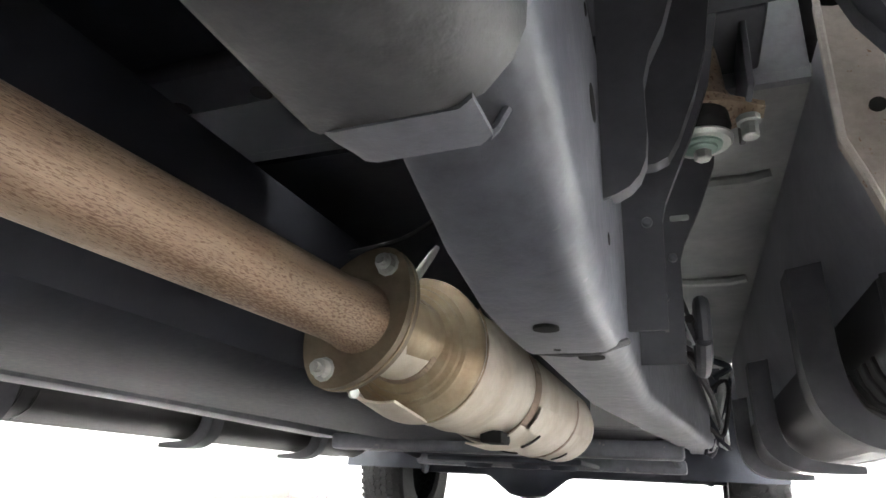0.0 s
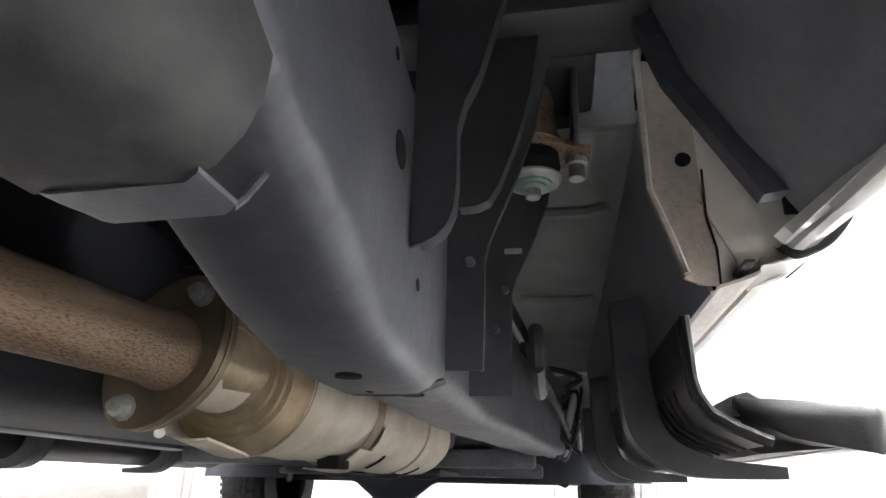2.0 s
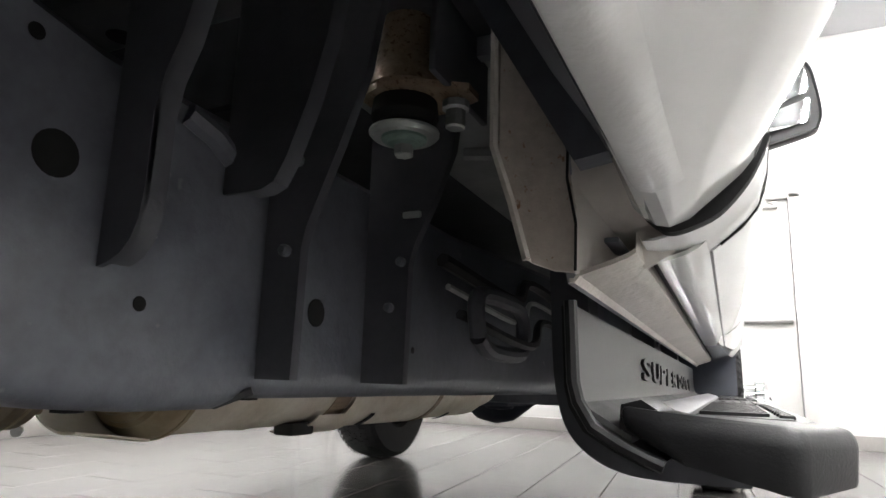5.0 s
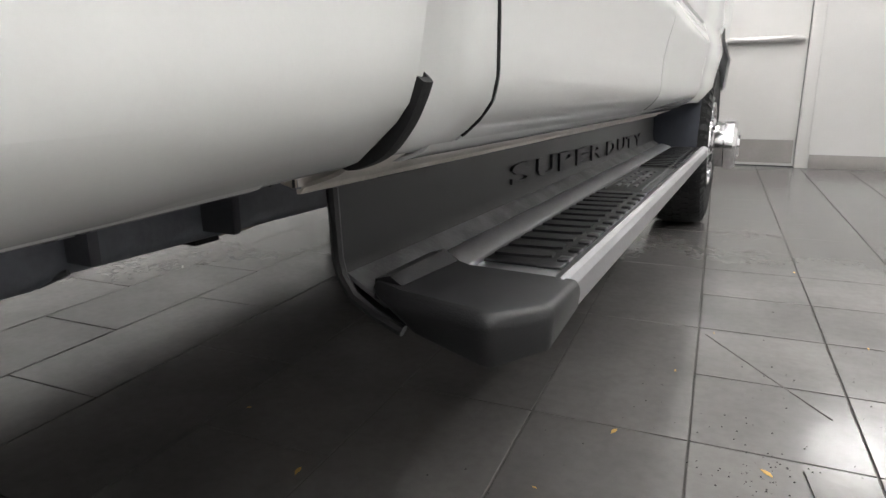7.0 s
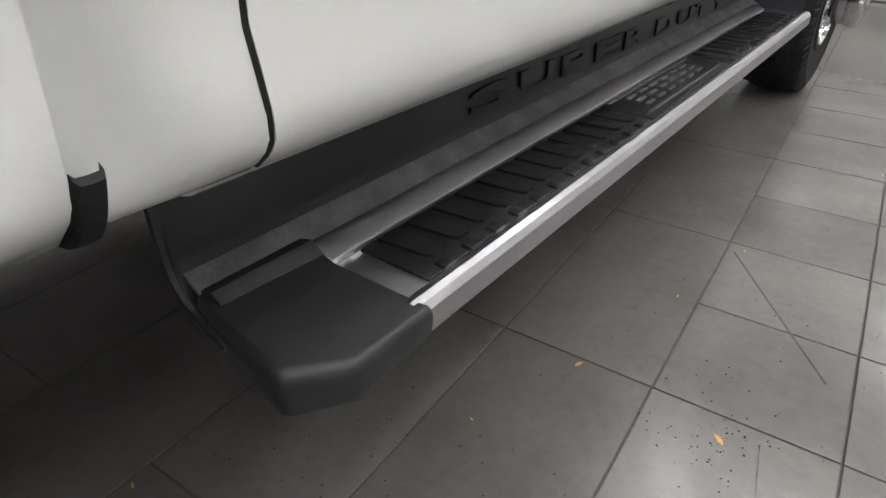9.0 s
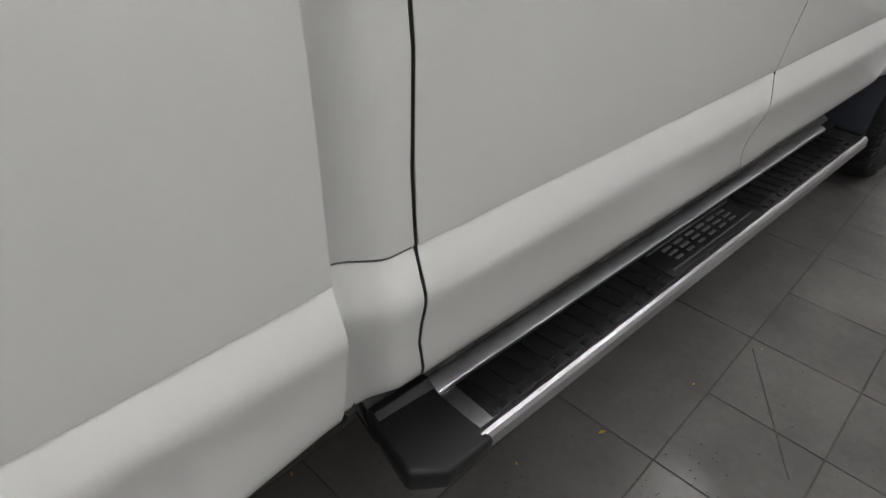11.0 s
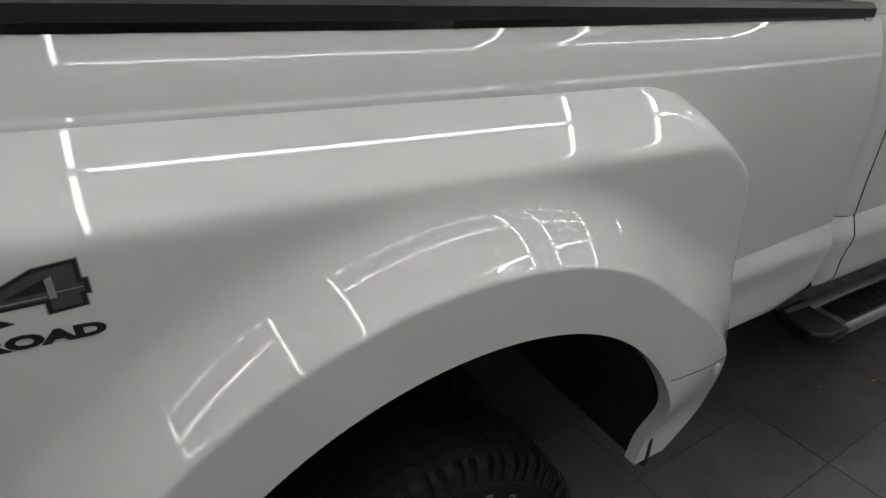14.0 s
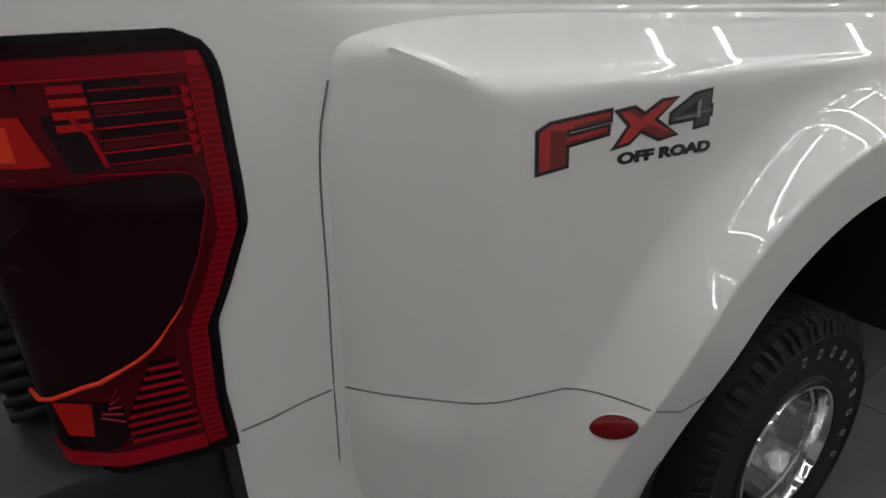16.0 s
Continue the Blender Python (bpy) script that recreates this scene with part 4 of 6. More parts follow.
for i in range(7):
    z = 1.352 + 0.0142 * i
    lamp_sheet("rib", [(z, 0.048)], [(z, 0.148)], z, z + 0.0024, 0.0146, RED_LENS if i % 2 else RED_MID, lamp, 0.003, 2, 12)
    if i < 6:
        lamp_sheet("rib_gap", [(z, 0.052 + 0.006 * (i % 3))], [(z, 0.146)], z + 0.004, z + 0.0125, 0.0130, RED_DARK if i not in (1, 4) else RED_DEEP, lamp, 0.003, 2, 12)
        lamp_sheet("rib_end", [(z + 0.003, 0.0455), (z + 0.008, 0.043), (z + 0.013, 0.0455)], [(z + 0.003, 0.052), (z + 0.013, 0.054)], z + 0.003, z + 0.013, 0.0148, RED_LENS, lamp, 0.004, 6, 4)
    if i > 2:
        lamp_sheet("step_rib", [(z, 0.152)], [(z, 0.188)], z, z + 0.0085, 0.0140, RED_BRIGHT if i < 6 else RED_LENS, lamp, 0.003, 3, 4)
# lower bowl: bulb with its glare painted as a bright red patch, side ribs
lamp_sheet("bulb_bowl", [(0.95, 0.235), (0.975, 0.205), (1.02, 0.205), (1.045, 0.23)], [(0.95, 0.29), (0.975, 0.315), (1.03, 0.315)], 0.952, 1.034, 0.0126, RED_DARK, lamp, 0.003)
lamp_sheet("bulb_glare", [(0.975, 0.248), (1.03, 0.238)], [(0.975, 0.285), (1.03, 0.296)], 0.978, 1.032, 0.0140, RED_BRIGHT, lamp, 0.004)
for i in range(9):
    z = 0.962 + 0.0135 * i
    q = 0.118 + 0.001 * i
    end = min(0.205, 0.15 + (1.095 - z) * 0.55)
    lamp_sheet("rib", [(z, q)], [(z, end)], z, z + 0.0042, 0.0146, RED_LENS, lamp, 0.003, 2, 6)
    lamp_sheet("rib_gap", [(z, q + 0.004)], [(z, end - 0.002)], z + 0.005, z + 0.0125, 0.0130, RED_DARK, lamp, 0.003, 2, 6)
for i in range(5):
    z = 1.0 + 0.013 * i
    part("fan_rib", Geo().tube([lamp_at(0.206, z, 0.015), lamp_at(0.228 - 0.003 * i, z + 0.012 - 0.006 * i, 0.015)], 0.0022, 5), RED_MID, lamp)
# white skin round the lamp, tailgate, bumper
for s in (1, -1):
    zs = [0.74, 0.80, 0.86, 0.92, 1.0, 1.115, 1.165, 1.25, 1.30, 1.4, 1.44, 1.458, 1.475, 1.487, 1.495, 1.4995]
    rows = []
    for z in zs:
        e = curve(RIGHT, z) + 0.004
        row = []
        for j in range(9):
            y = -1.295
            if j < 4:
                yy = -1.19 - 0.09 * j / 4
                row.append((s * (bed_x(z, yy)), yy, z))
            else:
                q = lamp_at(max(0, e) * (j - 4) / 4, z, 0.0)
                row.append((s * q[0], q[1], z))
        rows.append(row)
    part("rear_corner_skin", Geo().sheet(rows, (-0.006 * s, 0, 0)), PAINT, truck, sharp=40)
    rows = [[(s * q[0], q[1], z) for q in [lamp_at(0.44 * j / 10, z, 0.0) for j in range(11)]] for z in (1.4997, 1.56, 1.62)]
    part("rear_corner_skin", Geo().sheet(rows, (-0.006 * s, 0.004, 0)), PAINT, truck, sharp=40)
part("tailgate", Geo().box((-0.74, -1.60, 0.93), (0.70, -1.56, 1.62), 0.01), PAINT, truck)
for i in range(11):
    part("bumper_rib", Geo().box((0.40, -1.64, 0.93 + 0.028 * i), (0.83, -1.58, 0.95 + 0.028 * i), 0.006), PLASTIC, truck)
part("rear_bumper", Geo().box((-1.02, -1.72, 0.62), (1.0, -1.37, 0.915), 0.02), PLASTIC, truck, "black grained plastic bumper step")
part("bumper_chrome", Geo().box((0.55, -1.73, 0.60), (0.93, -1.44, 0.905), 0.015), CHROME, truck)

# ---- door handle, mirror ----
def handle(y, door_part):
    x = side_x(1.37)
    outline = []
    for cy, cz, a0 in ((0.146, 0.088, 0), (0.022, 0.084, 90), (0.020, 0.018, 180), (0.143, 0.020, 270)):
        outline += [(y + cy + 0.019 * math.cos(radians(a0 + t)), 1.332 + cz + 0.018 * math.sin(radians(a0 + t))) for t in (0, 30, 60, 90)]
    part("handle_pocket", Geo().prism(outline, lambda p, q, d: (side_x(q) - 0.004 + d, p, q), 0.0048), PAINT, door_part)
    ring = [(side_x(q) + 0.0004, p, q) for p, q in outline]
    # the pocket's shaded crease is drawn as a grey line
    part("pocket_rim", Geo().tube(ring + ring[:1], 0.0013, 6), SEAM, door_part)
    rings = []
    for dy, o, h in ((0.012, 0.012, 0.022), (0.03, 0.019, 0.021), (0.048, 0.024, 0.0195), (0.06, 0.026, 0.018), (0.11, 0.028, 0.0175), (0.16, 0.028, 0.0175), (0.184, 0.026, 0.017), (0.190, 0.021, 0.0155)):
        zc = 1.385
        rings.append([(x + o - 0.004, y + dy, zc + h), (x + o + 0.010, y + dy, zc + h * 0.65), (x + o + 0.012, y + dy, zc - h * 0.30), (x + o + 0.004, y + dy, zc - h), (x + o - 0.014, y + dy, zc - h * 0.9), (x + o - 0.016, y + dy, zc + h * 0.9)])
    part("door_handle", Geo().loft(rings), CHROME, door_part, "chrome pull handle", sharp=20)
    part("lock_cap", Geo().box((x - 0.002, y + 0.008, 1.362), (x + 0.028, y + 0.040, 1.410), 0.005), CHROME, door_part)
    part("cap_gap", Geo().box((x + 0.004, y + 0.041, 1.365), (x + 0.0305, y + 0.0435, 1.407)), HOLE, door_part)
    part("handle_foot", Geo().box((x - 0.004, y + 0.160, 1.373), (x + 0.018, y + 0.184, 1.397), 0.004), HOLE, door_part)


handle(1.573, [o for o in truck.children if o.name.startswith("rear_door")][0])
handle(2.55, [o for o in truck.children if o.name.startswith("front_door")][0])
HOUSING = [(1.154, 1.765), (1.208, 1.792), (1.29, 1.808), (1.338, 1.786), (1.368, 1.745), (1.381, 1.684), (1.394, 1.563), (1.381, 1.507), (1.361, 1.485), (1.255, 1.454), (1.144, 1.43), (1.129, 1.449)]
housing = [(p.x, p.y) for p in catmull(HOUSING + HOUSING[:1], 3)[:-1]]
rings = [[(1.26 + (x - 1.26) * k, 3.50 + y, 1.62 + (z - 1.62) * k) for x, z in housing] for y, k in ((0.008, 0.93), (0.0, 0.95), (-0.004, 0.985), (0.004, 1.0), (0.05, 0.99), (0.11, 0.86), (0.15, 0.6))]
mirror_ = part("side_mirror", Geo().loft(rings), PLASTIC, truck, "black towing mirror", sharp=40)
GLASS_UP = [(1.168, 1.741), (1.222, 1.768), (1.296, 1.783), (1.338, 1.758), (1.349, 1.732), (1.355, 1.650), (1.256, 1.610), (1.160, 1.578)]
GLASS_LOW = [(1.159, 1.556), (1.255, 1.588), (1.353, 1.618), (1.354, 1.544), (1.341, 1.523), (1.257, 1.505), (1.162, 1.492)]
for shape, turn in ((GLASS_UP, 0.03), (GLASS_LOW, 0.06)):
    part("mirror_glass", Geo().prism(shape, lambda a, b, d: (a, 3.5 - d + turn * (b - 1.6), b), 0.003), MIRROR, mirror_)
part("mirror_arm", Geo().box((1.02, 3.52, 1.45), (1.17, 3.56, 1.49), 0.01), PLASTIC, mirror_)


# ---- running boards ----
def board(s):
    Y0_, Y1_ = 1.655, 3.60
    prof = [(0.94, 0.472), (0.965, 0.494), (1.085, 0.494), (1.085, 0.462), (0.98, 0.452)]
    core = part("running_board", Geo().loft([[(s * x, y, z) for x, z in prof] for y in (Y0_ - 0.03, Y1_)]), PLASTIC, truck, "black running board with silver edge" if s > 0 else "black running board on the far side")
    edge = [(1.086, 0.498), (1.096, 0.501), (1.104, 0.498), (1.110, 0.490), (1.112, 0.466), (1.108, 0.459), (1.086, 0.460)]
    part("silver_edge", Geo().loft([[(s * x, y, z) for x, z in edge] for y in (Y0_, Y1_)]), ALUMINIUM, core, "bright brushed silver edge")
    rail = [(0.943, 0.490), (0.943, 0.5085), (0.9445, 0.5105), (0.948, 0.5105), (0.960, 0.5073), (0.976, 0.5025), (0.9795, 0.5005), (0.9812, 0.4965), (0.9815, 0.491)]
    part("silver_rail", Geo().loft([[(s * x, y, z) for x, z in rail] for y in (Y0_ - 0.005, Y1_ - 0.05)]), ALUMINIUM, core, "satin silver inner rail")
    part("end_tray", Geo().box((s * 1.037 - 0.054, Y0_, 0.488), (s * 1.037 + 0.050, 1.715, 0.4965), 0.002), ALUMINIUM, core, "satin silver tray under the tread")
    # skirt
    sk = [(0.886, 0.606), (0.888, 0.53), (0.892, 0.512), (0.905, 0.490), (0.93, 0.475), (0.955, 0.464), (0.966, 0.460)]
    rows = [[(s * x, y, z) for y in (1.53, 2.2, 2.9, 3.72)] for x, z in sk]
    part("skirt", Geo().sheet(rows, (-0.007 * s, 0, -0.004)), PLASTIC, core, "black skirt with raised lettering")
    rim = [(x + 0.002, 1.528, z + 0.001) for x, z in sk]
    part("skirt_edge", Geo().tube([(s * x, y, z) for x, y, z in rim], 0.0065, 8), PLASTIC, core)
    for k in range(7):
        y = 1.60 + 0.045 * k
        part("skirt_rib", Geo().tube([(s * (x - 0.009), y + 0.12 * max(0.0, z - 0.50), z - 0.003) for x, z in sk[1:]], 0.0035, 6), PLASTIC, core)
    # dusty ledge; the grey also carries the sheen of its upward face
    part("skirt_ledge", Geo().sheet([[(s * 0.893, y, 0.512) for y in (1.54, 3.7)], [(s * 0.94, y, 0.484) for y in (1.54, 3.7)]], (0, 0, -0.006)), DUSTY_SHEEN_PLASTIC, core)
    # end cap: a chamfered block with a raised inner shoulder
    low = [(0.938, 1.535), (0.985, 1.520), (1.062, 1.509), (1.074, 1.510), (1.115, 1.560), (1.115, 1.668), (0.96, 1.68), (0.938, 1.68)]
    high = [(0.934, 1.528), (0.966, 1.522), (1.060, 1.513), (1.072, 1.514), (1.112, 1.563), (1.112, 1.668), (0.985, 1.655), (0.935, 1.668)]
    mid = [(0.932, 1.524), (0.966, 1.516), (1.062, 1.505), (1.076, 1.507), (1.118, 1.558), (1.118, 1.668), (0.97, 1.67), (0.932, 1.675)]
    zh = [0.512, 0.503, 0.501, 0.501, 0.5005, 0.499, 0.499, 0.512]
    zm = [0.500, 0.492, 0.490, 0.490, 0.490, 0.489, 0.488, 0.500]
    zl = [0.488, 0.462, 0.446, 0.446, 0.453, 0.463, 0.468, 0.486]
    rings = [[(s * x, y, z) for (x, y), z in zip(q, zz)] for q, zz in ((low, zl), (mid, zm), (high, zh))]
    bm = bmesh.new()
    gg = Geo().loft(rings)
    for p in gg.v:
        bm.verts.new(p)
    bm.verts.ensure_lookup_table()
    for f in gg.f:
        bm.faces.new([bm.verts[i] for i in f])
    bmesh.ops.bevel(bm, geom=bm.edges[:], offset=0.005, segments=2, affect="EDGES", profile=0.5)
    bm.verts.index_update()
    part("end_cap", Geo().add([v.co.copy() for v in bm.verts], [[v.index for v in f.verts] for f in bm.faces]), PLASTIC, core, "black moulded plastic end cap", sharp=28)
    bm.free()
    shoulder = [[(s * x, y, z) for x, z in ((0.930, 0.49), (0.932, 0.512), (0.950, 0.517), (0.980, 0.498), (0.980, 0.485))] for y in (1.534, 1.540, 1.662)]
    part("cap_shoulder", Geo().loft(shoulder), PLASTIC, core)
    if s > 0:
        part("cap_mark", Geo().tube([(1.02 + 0.011 * math.cos(a), 1.605 + 0.008 * math.sin(a), 0.4965) for a in [i * math.pi / 4 for i in range(9)]], 0.0016, 5), WORN_TREAD, core)
    # tread pads
    for a, b in ((1.70, 2.33), (2.33, 2.80), (2.80, 3.52)):
        part("tread_pad", Geo().box((s * 1.035 - 0.050, a, 0.494), (s * 1.035 + 0.050, b - 0.004, 0.500), 0.002), TREAD, core, "black ribbed rubber tread")
        if b - a > 0.55:
            n = int((b - a) / 0.05)
            for i in range(n):
                y = a + 0.025 + (b - a - 0.03) * i / n
                part("tread_rib", Geo().prism([(0.990, y), (1.052, y + 0.006), (1.062, y + 0.012), (1.062, y + 0.03), (1.052, y + 0.036), (0.990, y + 0.03)], lambda a_, b_, d: (s * a_, b_, 0.499 + d), 0.0048), TREAD, core)
                part("edge_tooth", Geo().box((s * 1.077 - 0.006, y, 0.494), (s * 1.077 + 0.010, y + 0.02, 0.5035), 0.002), TREAD, core)
        elif s > 0:
            for k in range(6):
                y = a + 0.07 + 0.056 * k
                part("tread_mark", Geo().box((1.005, y, 0.499), (1.012, y + 0.036, 0.5035)).box((1.024, y, 0.499), (1.031, y + 0.036, 0.5035)).box((1.043, y, 0.499), (1.05, y + 0.03, 0.5035)), WORN_TREAD, core)
            part("tread_bar", Geo().box((0.99, a + 0.02, 0.499), (0.994, b - 0.03, 0.503)).box((1.066, a + 0.02, 0.499), (1.07, b - 0.03, 0.503)), WORN_TREAD, core)
    # arms to the frame
    for y in (1.75, 2.5, 3.2):
        outer = [p for p in catmull([(0.866, 0.69), (0.868, 0.60), (0.872, 0.535), (0.884, 0.489), (0.908, 0.466), (0.945, 0.450), (1.04, 0.440)], 4)]
        inner = [p for p in catmull([(0.818, 0.68), (0.820, 0.60), (0.824, 0.525), (0.840, 0.470), (0.880, 0.436), (0.935, 0.424), (1.04, 0.424)], 4)]
        rings = [[(s * q.x, y - 0.03, q.y), (s * p.x, y - 0.03, p.y), (s * p.x, y + 0.03, p.y), (s * q.x, y + 0.03, q.y)] for p, q in zip(outer, inner)]
        part("support_arm", Geo().loft(rings), BRACKET, core, "black steel support arm")
    return core


right_board = board(1)
board(-1)
for letter, y0, y1 in (("S", 2.049, 2.166), ("U", 2.198, 2.320), ("P", 2.350, 2.467), ("E", 2.497, 2.621), ("R", 2.646, 2.772), ("D", 2.835, 2.944), ("U", 2.988, 3.105), ("T", 3.130, 3.228), ("Y", 3.280, 3.396)):
    g = words(letter, 1.0, lambda a, b, d: (a, b, d), 0.0055, 0.02)
    a0, a1, b0, b1 = min(v[0] for v in g.v), max(v[0] for v in g.v), min(v[1] for v in g.v), max(v[1] for v in g.v)
    foot = 0.538 - 0.016 * (y0 - 2.05)
    g.v = [(0.8872 + d, y0 + (y1 - y0) * (a - a0) / (a1 - a0), foot + 0.039 * (b - b0) / (b1 - b0)) for a, b, d in g.v]
    part("raised_letter", g, PLASTIC, right_board, "raised black letter")


# ---- wheels ----
def wheel(name, x_out, y, s, dish, r=0.40, w=0.24, letters=False, hub=False):
    """A wheel whose outer face is at x_out on side s; dish: how deep the disc sits behind that face."""
    wh = part(name, Geo().rev([(0.192, 0.0), (0.22, 0.012), (0.226, 0.004), (0.30, 0.012), (0.338, 0.012), (0.345, 0.016), (0.352, 0.009), (0.374, -0.004), (0.388, -0.03), (0.3925, -0.055), (0.3925, -w + 0.055), (0.388, -w + 0.03), (0.36, -w), (0.22, -w), (0.2, -w + 0.02)], (0, 0, 0), (1, 0, 0), 72, False), TYRE, truck, "black all-terrain tyre with polished rim", rake=False)
    wh.location = (s * x_out, y, r)
    if s < 0:
        wh.rotation_euler = (0, 0, math.pi)
    g = Geo()
    rnd = random.Random(3)
    n = 64
    for row in range(6):
        for i in range(n):
            a = 2 * math.pi * (i + (0.5 if row % 2 else 0) + rnd.uniform(-0.08, 0.08)) / n
            xc = -0.03 - (w - 0.06) * row / 5
            hx = 0.0205
            ha = math.pi / n * 1.02
            poly = [(-1, -0.55), (-0.35, -1), (0.55, -0.9), (1, -0.3), (0.75, 0.5), (0.1, 1.0), (-0.8, 0.75)]
            lo, hi = [], []
            for u, v in poly:
                aa, xx = a + ha * u, xc + hx * v
                drop = 0.016 * smooth(-0.07, -0.008, xx) + 0.016 * smooth(-w + 0.07, -w + 0.008, xx)
                lo.append((xx, 0.386 * math.cos(aa), 0.386 * math.sin(aa)))
                hi.append((xx, (r - drop) * math.cos(aa), (r - drop) * math.sin(aa)))
            k = len(poly)
            g.add(lo + hi, [tuple(range(k, 2 * k))] + [(j, (j + 1) % k, k + (j + 1) % k, k + j) for j in range(k)])
    for i in range(n):
        a = 2 * math.pi * (i + 0.25) / n
        ha = math.pi / n * (0.7 if i % 2 else 0.4)
        q = [(0.398, -0.02), (0.385, 0.0), (0.366, 0.006), (0.352, 0.012)]
        ring = lambda aa, o: [(x + o, rr * math.cos(aa), rr * math.sin(aa)) for rr, x in q]
        g.loft([ring(a - ha, 0.001), ring(a - ha * 0.8, 0.004), ring(a + ha * 0.8, 0.004), ring(a + ha, 0.001)], False, False)
    part("tread", g, TYRE, wh, rake=False)
    rim = Geo().rev([(0.205, 0.004), (0.202, 0.014), (0.196, 0.013), (0.191, -0.002), (0.188, -0.028), (0.180, -0.032), (0.176, -0.06), (0.170, -dish + 0.03), (0.155, -dish), (0.09, -dish - 0.01), (0.085, -dish + 0.02), (0.02, -dish + 0.02)], (0, 0, 0), (1, 0, 0), 64, False)
    part("rim", rim, CHROME, wh, "polished deep rim", rake=False)
    if hub:
        prof = [(0.128, 0.0), (0.128, 0.045), (0.120, 0.05), (0.112, 0.056), (0.112, 0.10), (0.122, 0.104), (0.122, 0.14), (0.108, 0.155), (0.06, 0.162), (0.055, 0.17), (0.001, 0.17)]
    else:
        prof = [(0.095, 0.0), (0.092, 0.06), (0.08, 0.075), (0.02, 0.08), (0.001, 0.08)]
    part("hub_cap", Geo().rev([(r_, p_ - dish) for r_, p_ in prof], (0, 0, 0), (1, 0, 0), 16 if hub else 32, False), CHROME, wh, "chrome hub", rake=False)
    for i in range(8):
        a = math.pi / 4 * i + 0.2
        rr = 0.125 if hub else 0.12
        part("lug_nut", Geo().rev([(0.014, -dish - 0.01), (0.014, -dish + 0.03), (0.008, -dish + 0.045), (0.001, -dish + 0.046)], (0, rr * math.cos(a), rr * math.sin(a)), (1, 0, 0), 6, False), CHROME, wh, rake=False)
    if letters:
        for i in range(10):
            a = radians(-28 + 13.5 * i)
            for da, rr, hh in ((0, 0.298, 0.012), (0.05, 0.298, 0.012), (0.025, 0.309, 0.003), (0.025, 0.287, 0.003)):
                pts = [(rr - hh, a + da - (0.004 if hh > 0.005 else 0.03)), (rr + hh, a + da - (0.004 if hh > 0.005 else 0.03)), (rr + hh, a + da + (0.004 if hh > 0.005 else 0.03)), (rr - hh, a + da + (0.004 if hh > 0.005 else 0.03))]
                part("sidewall_mark", Geo().prism(pts, lambda p, q, d: (0.0125 + d, p * math.cos(q), p * math.sin(q)), 0.0015), LETTERING, wh, rake=False)
    return wh


wheel("rear_wheel", 1.215, -0.055, 1, 0.2, letters=True)
wheel("rear_wheel", 0.89, -0.055, 1, 0.02)
wheel("rear_wheel", 1.215, -0.055, -1, 0.2)
wheel("rear_wheel", 0.89, -0.055, -1, 0.02)
wheel("front_wheel", 1.06, 4.4, 1, 0.03, hub=True)
wheel("front_wheel", 1.06, 4.4, -1, 0.03, hub=True)

# ---- underbody ----
RAILX = [(0.3, 0.0), (1.9, 0.0), (2.94, 0.12), (3.6, 0.16), (5.2, 0.16)]
BOT = [(-1.5, 0.68), (-0.2, 0.78), (0.55, 0.78), (0.8, 0.66), (0.95, 0.588), (1.05, 0.548), (1.13, 0.518), (1.22, 0.499), (1.30, 0.494), (1.38, 0.494), (1.42, 0.503), (2.0, 0.502), (3.0, 0.502), (3.3, 0.52), (5.2, 0.56)]
for s in (1, -1):
    rings = []
    for y in [-1.5, -0.6, -0.2, 0.2, 0.55, 0.7, 0.8, 0.88, 0.95, 1.0, 1.05, 1.09, 1.13, 1.17, 1.22, 1.26, 1.30, 1.34, 1.38, 1.42, 1.6, 1.9, 2.2, 2.6, 2.94, 3.3, 3.6, 4.4, 5.2]:
        d, b = curve(RAILX, y), curve(BOT, y)
        t = b + 0.27
        xo, xi = 0.61 + d, 0.505 + d
        rings.append([(s * x, y, z) for x, z in ((xo, b + 0.030), (xo - 0.003, b + 0.016), (xo - 0.010, b + 0.006), (xo - 0.020, b + 0.001), (xo - 0.032, b), (xi + 0.01, b), (xi + 0.002, b + 0.004), (xi, b + 0.012), (xi, t - 0.012), (xi + 0.012, t), (xo - 0.012, t), (xo, t - 0.012))])
    rail = part("frame_rail", Geo().loft(rings), FRAME, truck, "dark coated steel frame rail")
    if s > 0:
        RAIL = rail
# holes and slots of the rail: black discs that paint the shade inside
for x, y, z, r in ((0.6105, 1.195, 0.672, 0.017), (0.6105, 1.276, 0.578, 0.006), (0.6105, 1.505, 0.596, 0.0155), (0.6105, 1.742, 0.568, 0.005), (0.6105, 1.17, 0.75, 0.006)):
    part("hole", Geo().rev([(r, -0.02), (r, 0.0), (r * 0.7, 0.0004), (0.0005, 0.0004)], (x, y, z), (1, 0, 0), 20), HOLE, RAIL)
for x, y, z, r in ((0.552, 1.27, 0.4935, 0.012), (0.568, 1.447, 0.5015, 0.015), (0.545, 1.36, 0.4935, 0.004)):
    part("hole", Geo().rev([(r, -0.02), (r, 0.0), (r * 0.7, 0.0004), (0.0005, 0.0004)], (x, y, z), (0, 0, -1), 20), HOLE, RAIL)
part("weld_bead", Geo().tube([(0.52, 1.38, 0.497), (0.55, 1.405, 0.499), (0.585, 1.39, 0.498), (0.612, 1.41, 0.512)], 0.004, 6), FRAME_DUSTY, RAIL)
rows = [[(0.611 + dx, y, z) for dx, y in ((0, 1.255), (0.012, 1.262), (0.012, 1.275), (0, 1.282))] for z in (0.63, 0.66, 0.72, 0.76)]
part("pressed_rib", Geo().loft(rows, False, False), FRAME, RAIL)
